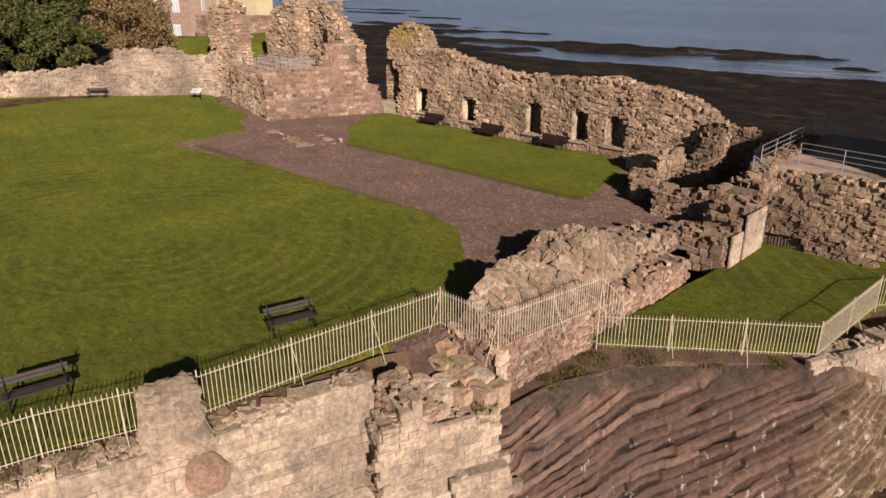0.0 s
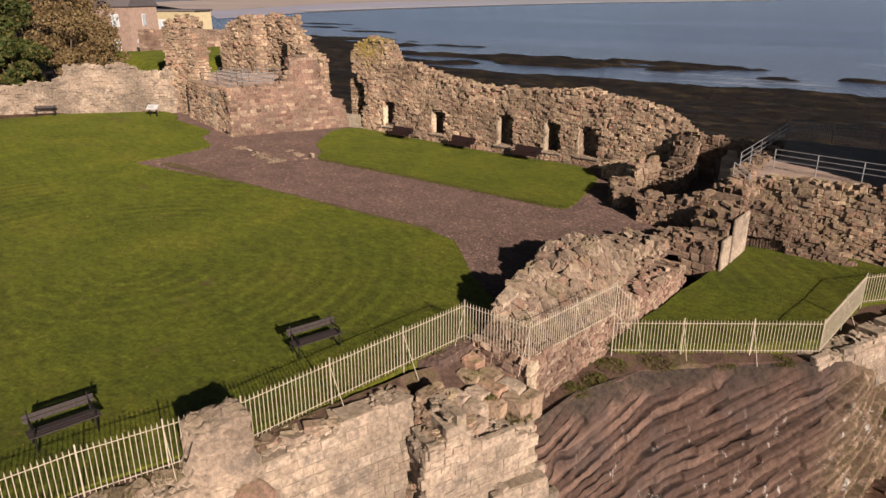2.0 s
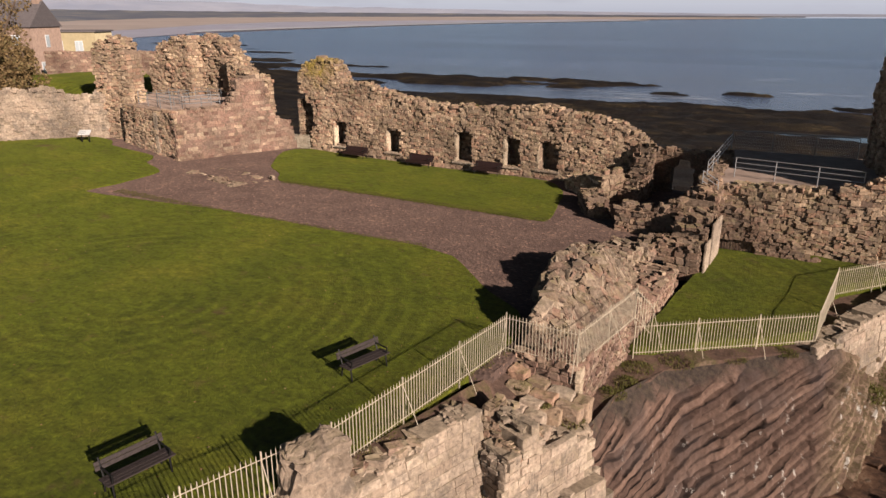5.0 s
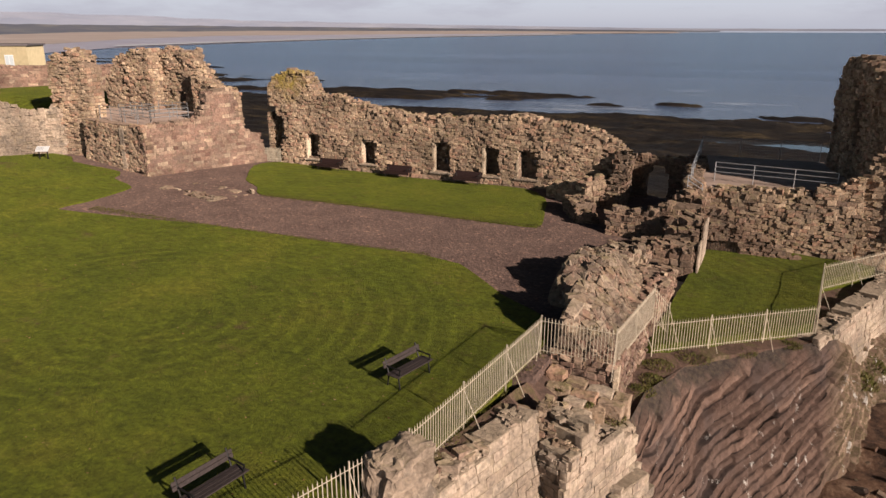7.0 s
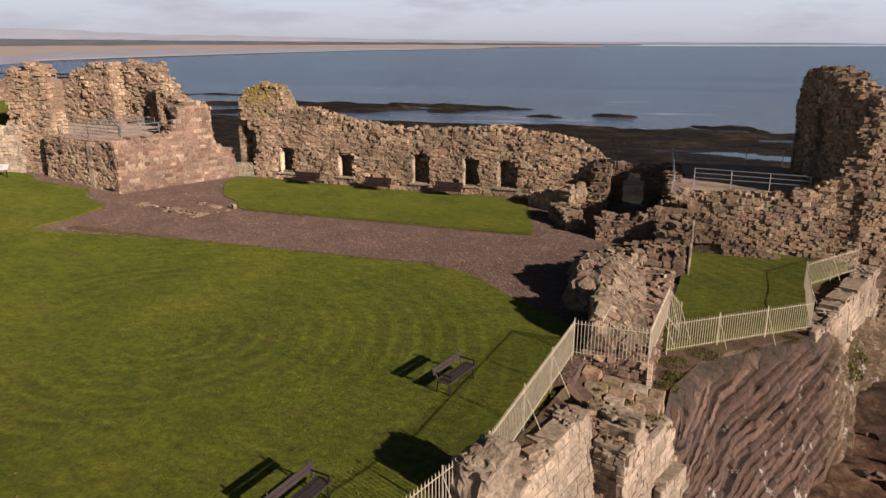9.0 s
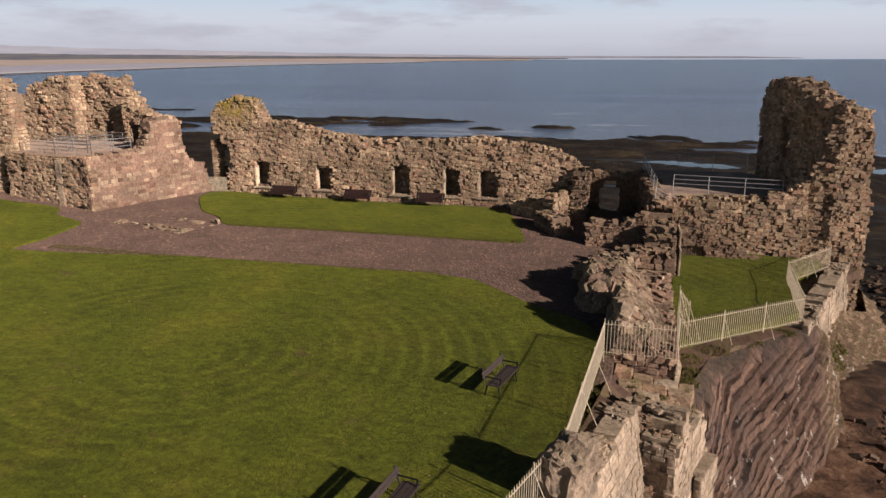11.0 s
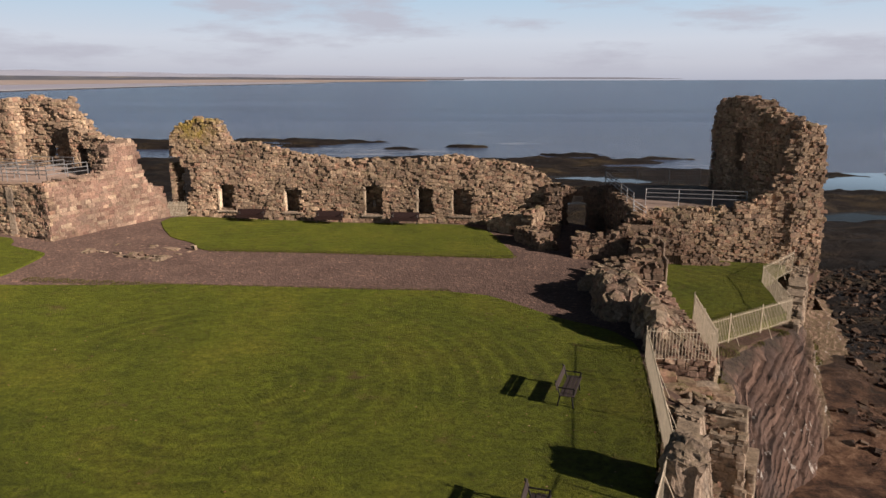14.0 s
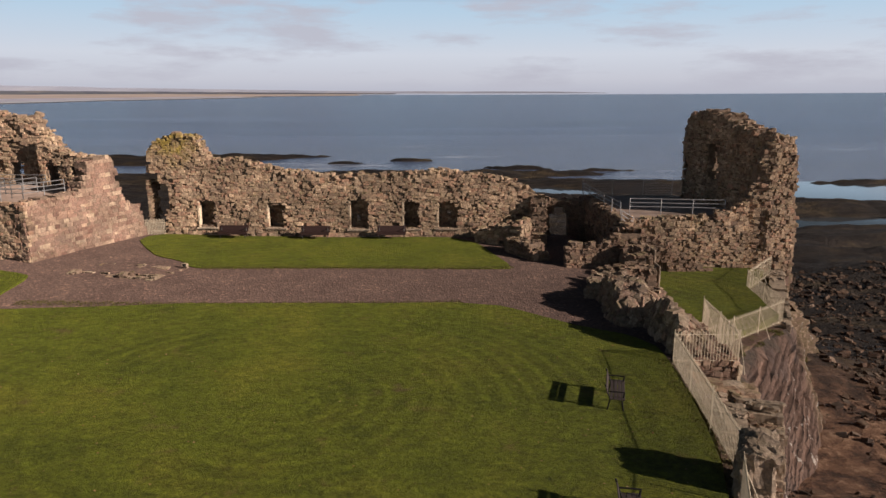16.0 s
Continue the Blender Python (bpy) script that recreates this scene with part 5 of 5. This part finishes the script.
def sign():
    root = thing("sign_board", on_lawn(-58.4, 32.2, 30), "tilted white information panel on two short legs", "sign")
    part("panel", box_bm([((0, 0, 0.78), (0.95, 0.62, 0.03), 0, 32)], 0.006), M_PANEL, root)
    part("print", box_bm([((-0.15, 0.1 - 0.11 * i, 0.87 - 0.07 * i), (0.5, 0.04, 0.01), 0, 32) for i in range(3)]), M_INK, root, "unreadable grey lines of print")
    for x in (-0.3, 0.3):
        part("leg", box_bm([((x, 0.05, 0.38), (0.07, 0.07, 0.78))]), M_IRON, root)


sign()


# ---- trees, shrubs and houses beyond the wall ----
def garden_z(x, y):
    return 1.6 + 3.2 * smooth(33, 41, y) * smooth(-61, -67, x) - 1.4 * smooth(-76, -100, x) + wob((x, y, 0), 0.3, 0.15)


turf("garden", "rough garden grass beyond the boundary wall", [(-60.8, 35.6), (-68, 24.6), (-82, 6.6), (-104, 6), (-150, 30), (-150, 95), (-120, 90), (-84, 58), (-63.4, 45), (-60.8, 40)], garden_z, 0.0, M_GRASS, skirt=3.0, roundness=0)
ruin_wall("wall_garden", "low brown wall of an outbuilding behind the bank", (-92, 52), (-76, 62), 0.6, 1.0, [(0, 6.6), (19, 6.6)], seed=46, material=M_RED, kind=S, rough=0.7, single=20)

def leaves(centres, count, size, seed):
    """Many small bent leaf clumps scattered over rounded masses; centres: (x, y, z, rx, rz)."""
    rnd = random.Random(seed)
    verts, faces = [], []
    for i in range(count):
        x, y, z, rx, rz = centres[i % len(centres)]
        v = Vector((rnd.gauss(0, 1), rnd.gauss(0, 1), rnd.gauss(0, 1))).normalized() * rnd.uniform(0.55, 1.08) ** 0.6
        p = Vector((x + v.x * rx, y + v.y * rx, z + v.z * rz))
        q = Euler((rnd.uniform(-1.2, 1.2), rnd.uniform(-1.2, 1.2), rnd.uniform(0, 6.3))).to_matrix()
        s = size * rnd.uniform(0.6, 1.5)
        k = len(verts)
        for a in ((-0.5, 0, 0), (0, -0.32, 0.1), (0.5, 0, 0), (0, 0.32, 0.1)):
            verts.append(p + q @ Vector(a) * s)
        faces.append((k, k + 1, k + 2, k + 3))
    return verts, faces


def tree(name, label, x, y, z, height, spread, material, seed, lumps=14, count=5200, leaf=0.34, open_limbs=False):
    rnd = random.Random(seed)
    root = thing(name, pose(x, y, z), label, "tree", "garden trees")
    limbs, centres = [], []
    for i in range(lumps):
        a = rnd.uniform(0, 6.28)
        r = spread * rnd.uniform(0.15, 0.85)
        h = height * rnd.uniform(0.35, 0.88)
        tip = Vector((math.cos(a) * r, math.sin(a) * r, h))
        mid = Vector((tip.x * 0.35, tip.y * 0.35, h * 0.55))
        limbs += [((0, 0, height * 0.12), tuple(mid)), (tuple(mid), tuple(tip))]
        centres.append((tip.x, tip.y, tip.z, spread * rnd.uniform(0.22, 0.40), spread * rnd.uniform(0.16, 0.32)))
    bm = bmesh.new()
    bmesh.ops.create_cone(bm, cap_ends=True, segments=9, radius1=height * 0.03, radius2=height * 0.016, depth=height * 0.55, matrix=pose(0, 0, height * 0.27))
    part("trunk", bm, M_BARK, root)
    for i in range(0, len(limbs), 2):
        part("branch", rods_bm(limbs[i:i + 2], height * 0.009, 5), M_BARK, root)
    v, f = leaves(centres, count, leaf, seed)
    mesh_ob("crown", v, f, material, root)
    return root


tree("tree", "dense dark green garden tree behind the wall", -76, 26.5, 1.4, 10.5, 5.0, M_LEAF, 1, 20, 9000)
tree("tree", "dense dark green garden tree behind the wall", -84, 20.5, 1.5, 11.0, 5.4, M_LEAF, 2, 20, 8000)
tree("tree", "dense dark green garden tree behind the wall", -72.0, 23.5, 1.4, 7.0, 3.6, M_LEAF, 3, 14, 6000)
tree("tree", "pale brown autumn tree behind the wall", -74, 32.5, 1.5, 9.2, 4.2, M_AUTUMN, 4, 18, 5000, 0.26)
tree("tree", "pale brown autumn tree behind the wall", -71.0, 35.6, 1.6, 7.4, 3.2, M_AUTUMN, 5, 14, 4200, 0.24)
tree("tree", "russet leafed shrub against the boundary wall", -66.6, 30.8, 1.5, 5.0, 2.4, M_AUTUMN, 6, 12, 3600, 0.22)
for i, (x, y, h, r) in enumerate([(-70.5, 18.5, 8.0, 4.2), (-74.5, 14.0, 9.0, 4.6), (-79, 24, 11.5, 5.5), (-69.5, 26.5, 6.5, 3.0), (-88, 27, 12.5, 6.0)]):
    tree("tree", "dense dark green garden tree behind the wall", x, y, 1.4, h, r, M_LEAF, 20 + i, 20, 7000)
for i, (x, y, h, r) in enumerate([(-78, 37, 10.5, 4.6), (-70, 31.5, 8.0, 3.6), (-86, 40, 11, 5)]):
    tree("tree", "pale brown autumn tree behind the wall", x, y, garden_z(x, y) - 0.2, h, r, M_AUTUMN, 30 + i, 20, 5200, 0.26)
tree("tree", "tall bare-limbed autumn tree", -82, 33, 1.6, 12.5, 5.0, M_AUTUMN, 7, 20, 5200, 0.26)


def house(m, size, wall, label, windows, roof=True):
    w, d, h = size
    root = thing("house", m, label, "house")
    part("wall", box_bm([((0, 0, h / 2), (w, d, h))], 0.03), wall, root)
    if roof:
        bm = bmesh.new()
        rh = d * 0.42
        vs = [bm.verts.new(c) for c in ((-w / 2 - 0.2, -d / 2 - 0.3, h), (w / 2 + 0.2, -d / 2 - 0.3, h), (w / 2 + 0.2, d / 2 + 0.3, h), (-w / 2 - 0.2, d / 2 + 0.3, h), (-w / 2 - 0.2, 0, h + rh), (w / 2 + 0.2, 0, h + rh))]
        for f in ((0, 1, 5, 4), (2, 3, 4, 5), (0, 4, 3), (1, 2, 5), (3, 2, 1, 0)):
            bm.faces.new([vs[i] for i in f])
        rf = part("roof", bm, M_SLATE, root)
        for x in (-w / 2 + 0.5, w / 2 - 0.5):
            part("chimney", box_bm([((x, 0, h + rh + 0.5), (0.9, 1.2, 2.4))], 0.03), wall, rf)
    else:
        part("roof", box_bm([((0, 0, h + 0.15), (w + 0.6, d + 0.6, 0.3))], 0.03), M_SLATE, root)
    for side, x, z, ww, wh in windows:
        c = (x, -d / 2 - 0.02, z) if side == "f" else (w / 2 + 0.02, x, z)
        s = (ww, 0.1, wh) if side == "f" else (0.1, ww, wh)
        win = part("window", box_bm([(c, s)]), M_WHITE, root)
        for q in (-1, 1):
            off = Vector((q * ww * 0.24, -0.06, 0)) if side == "f" else Vector((0.06, q * ww * 0.24, 0))
            ps = (ww * 0.4, 0.02, wh * 0.86) if side == "f" else (0.02, ww * 0.4, wh * 0.86)
            part("pane", box_bm([(Vector(c) + off, ps)]), M_GLASS, win)
    return root


house(pose(-104.5, 54.5, 2.0, 0, 0, 30), (12, 8, 7.4), M_HARL, "brown stone house with a grey slate roof and white windows", [("f", -3, 5.6, 1.1, 1.7), ("f", 0.5, 5.6, 1.1, 1.7), ("f", 4, 5.6, 1.1, 1.7), ("f", -3, 2.2, 1.1, 1.8), ("f", 3.8, 2.2, 1.1, 1.8), ("r", 0, 5.6, 1.0, 1.6), ("r", -2, 2.2, 1.0, 1.6)])
house(pose(-133, 84, 1.0, 0, 0, 34), (13, 9, 7.0), M_YELLOW, "low yellow rendered building with a flat dark roof", [("f", -3.5, 4.5, 1.4, 2.0), ("f", 0, 4.5, 1.4, 2.0), ("f", 3.5, 4.5, 1.4, 2.0)], False)

# ---- small natural things ----
def tufts(name, label, spots, per, blade, seed):
    """Clumps of rough grass; spots: x, y, z, radius, fall."""
    rnd = random.Random(seed)
    verts, faces = [], []
    for x, y, z, r, fall in spots:
        for _ in range(per):
            a, q = rnd.uniform(0, 6.28), r * rnd.random() ** 0.5
            px, py = x + math.cos(a) * q, y + math.sin(a) * q
            pz = z - fall * q / r + rnd.uniform(-0.05, 0.02)
            h = blade * rnd.uniform(0.5, 1.4)
            b = rnd.uniform(0, 6.28)
            w = blade * 0.16 * rnd.uniform(0.6, 1.6)
            dx, dy = math.cos(b), math.sin(b)
            lx, ly = rnd.gauss(0, 0.5) * h, rnd.gauss(0, 0.5) * h
            k = len(verts)
            verts += [(px - dx * w, py - dy * w, pz), (px + dx * w, py + dy * w, pz), (px + lx, py + ly, pz + h)]
            faces.append((k, k + 1, k + 2))
    return tagged(mesh_ob(name, verts, faces, M_TUFT), label, kind="stuff")


tufts("wall_top_grass", "yellow-green grass tufts growing on the ruined wall tops",
      [(-42.7 + 0.4 * i, 42.6, 7.3, 0.5, 0.3) for i in range(5)] + [(-0.3, 36.6 + i, 7.75, 0.8, 0.2) for i in range(4)] + [(-20 - 2.1 * i, 42.6, 4.6, 0.5, 0.2) for i in range(5)], 260, 0.16, 1)
tufts("ledge_grass", "tufts of rough grass along the cliff edge and ledges",
      [(-10.9, 17.5, -1.6, 0.5, 0.1), (-10.7, 18.6, -1.65, 0.5, 0.1), (-10.6, 19.8, -1.6, 0.6, 0.1), (-9.4, 21.1, -1.65, 0.7, 0.1), (-7.6, 22.6, -1.7, 0.6, 0.1), (-5.8, 24.0, -1.7, 0.5, 0.1), (-11.5, 14.6, -1.2, 0.5, 0.2), (-12.4, 14.4, -0.8, 0.35, 0.1),
       (-13.2, 14.7, -0.55, 0.3, 0.1), (-12.0, 21.5, -0.2, 0.6, 0), (-11.8, 25.0, -0.4, 0.7, 0)], 420, 0.09, 2)
tufts("spur_grass", "green weeds hanging on the broken rock spur", [(-2.3 + 0.25 * i, 27.6 + 0.7 * i, -4.0 - 0.3 * (i % 3), 0.6, 0.8) for i in range(6)], 160, 0.16, 3)
edge = [(-22.5 - 0.8 * i, 24.1) for i in range(28)] + [(-18.9, 31.7)] + [(-19.6 - 0.8 * i, 31.55 + 0.01 * i) for i in range(23)]
tufts("lawn_edge_grass", "uneven longer grass along the lawn edges", [(x, y, lawn_z(x, y) + 0.04, 0.45, 0.05) for x, y in edge], 260, 0.055, 4)
tufts("fence_foot_grass", "longer grass left along the foot of the railings", [(-14.45 - 0.145 * i, 15.4 - i, 0.05, 0.5, 0.0) for i in range(18)], 260, 0.06, 5)

rb = random.Random(9)
verts, faces = [], []
for i in range(9000):
    x, y = rb.uniform(-9, 34), rb.uniform(4, 66)
    if x < -3 and y > 17 or (x < 3 and y > 26 and x < (y - 26) * 0.4):
        continue
    s = 0.10 + 0.34 * rb.random() ** 4
    m = np.array(pose(x, y, shore_z(x, y) + s * 0.1, rb.uniform(-25, 25), rb.uniform(-25, 25), rb.uniform(0, 360)) @ Matrix.Diagonal((s * 1.5, s * 1.1, s * 0.7, 1)))
    k = len(verts)
    verts += [tuple(v) for v in STONES[i % 12] @ m[:3, :3].T + m[:3, 3]]
    faces += [tuple(q + k for q in f) for f in STONE_FACES]
    faces.append((k, k + 2, k + 3, k + 1))
tagged(mesh_ob("boulder", verts, faces, M_BOULDER), "loose red-brown boulders and broken rock on the shore", kind="stuff")

# fallen leaves and pale specks on the grass
verts, faces = [], []
for i in range(700):
    x, y = rb.uniform(-46, -15.5), rb.uniform(-6, 23.5)
    if x > -14.8 - 0.19 * max(0, 15.5 - y) - 0.4:
        continue
    s = 0.026 * rb.uniform(0.6, 1.6)
    z = lawn_z(x, y) + 0.075
    a = rb.uniform(0, 6.28)
    k = len(verts)
    verts += [(x + math.cos(a + q) * s, y + math.sin(a + q) * s, z + rb.uniform(0, 0.03)) for q in (0, 1.57, 3.14, 4.71)]
    faces.append((k, k + 1, k + 2, k + 3))
tagged(mesh_ob("fallen_leaves", verts, faces, M_FALLEN), "scattered brown fallen leaves on the lawn", kind="stuff")

# rubble lying along the wall head
verts, faces = [], []
for i in range(260):
    y = rb.uniform(-3, 12.0)
    x = -13.6 - 0.345 * (11.65 - y) - 0.75 * rb.random() ** 1.6
    s = 0.06 + 0.34 * rb.random() ** 3
    m = np.array(pose(x, y, -0.12 + rb.uniform(-0.03, 0.05), rb.uniform(-12, 12), rb.uniform(-12, 12), rb.uniform(0, 360)) @ Matrix.Diagonal((s * 1.5, s * 1.1, s * 0.6, 1)))
    k = len(verts)
    verts += [tuple(v) for v in STONES[i % 12] @ m[:3, :3].T + m[:3, 3]]
    faces += [tuple(q + k for q in f) for f in STONE_FACES]
    faces.append((k, k + 2, k + 3, k + 1))
tagged(mesh_ob("loose_rubble", verts, faces, M_HEAP), "loose broken stones on the wall head", kind="stuff")
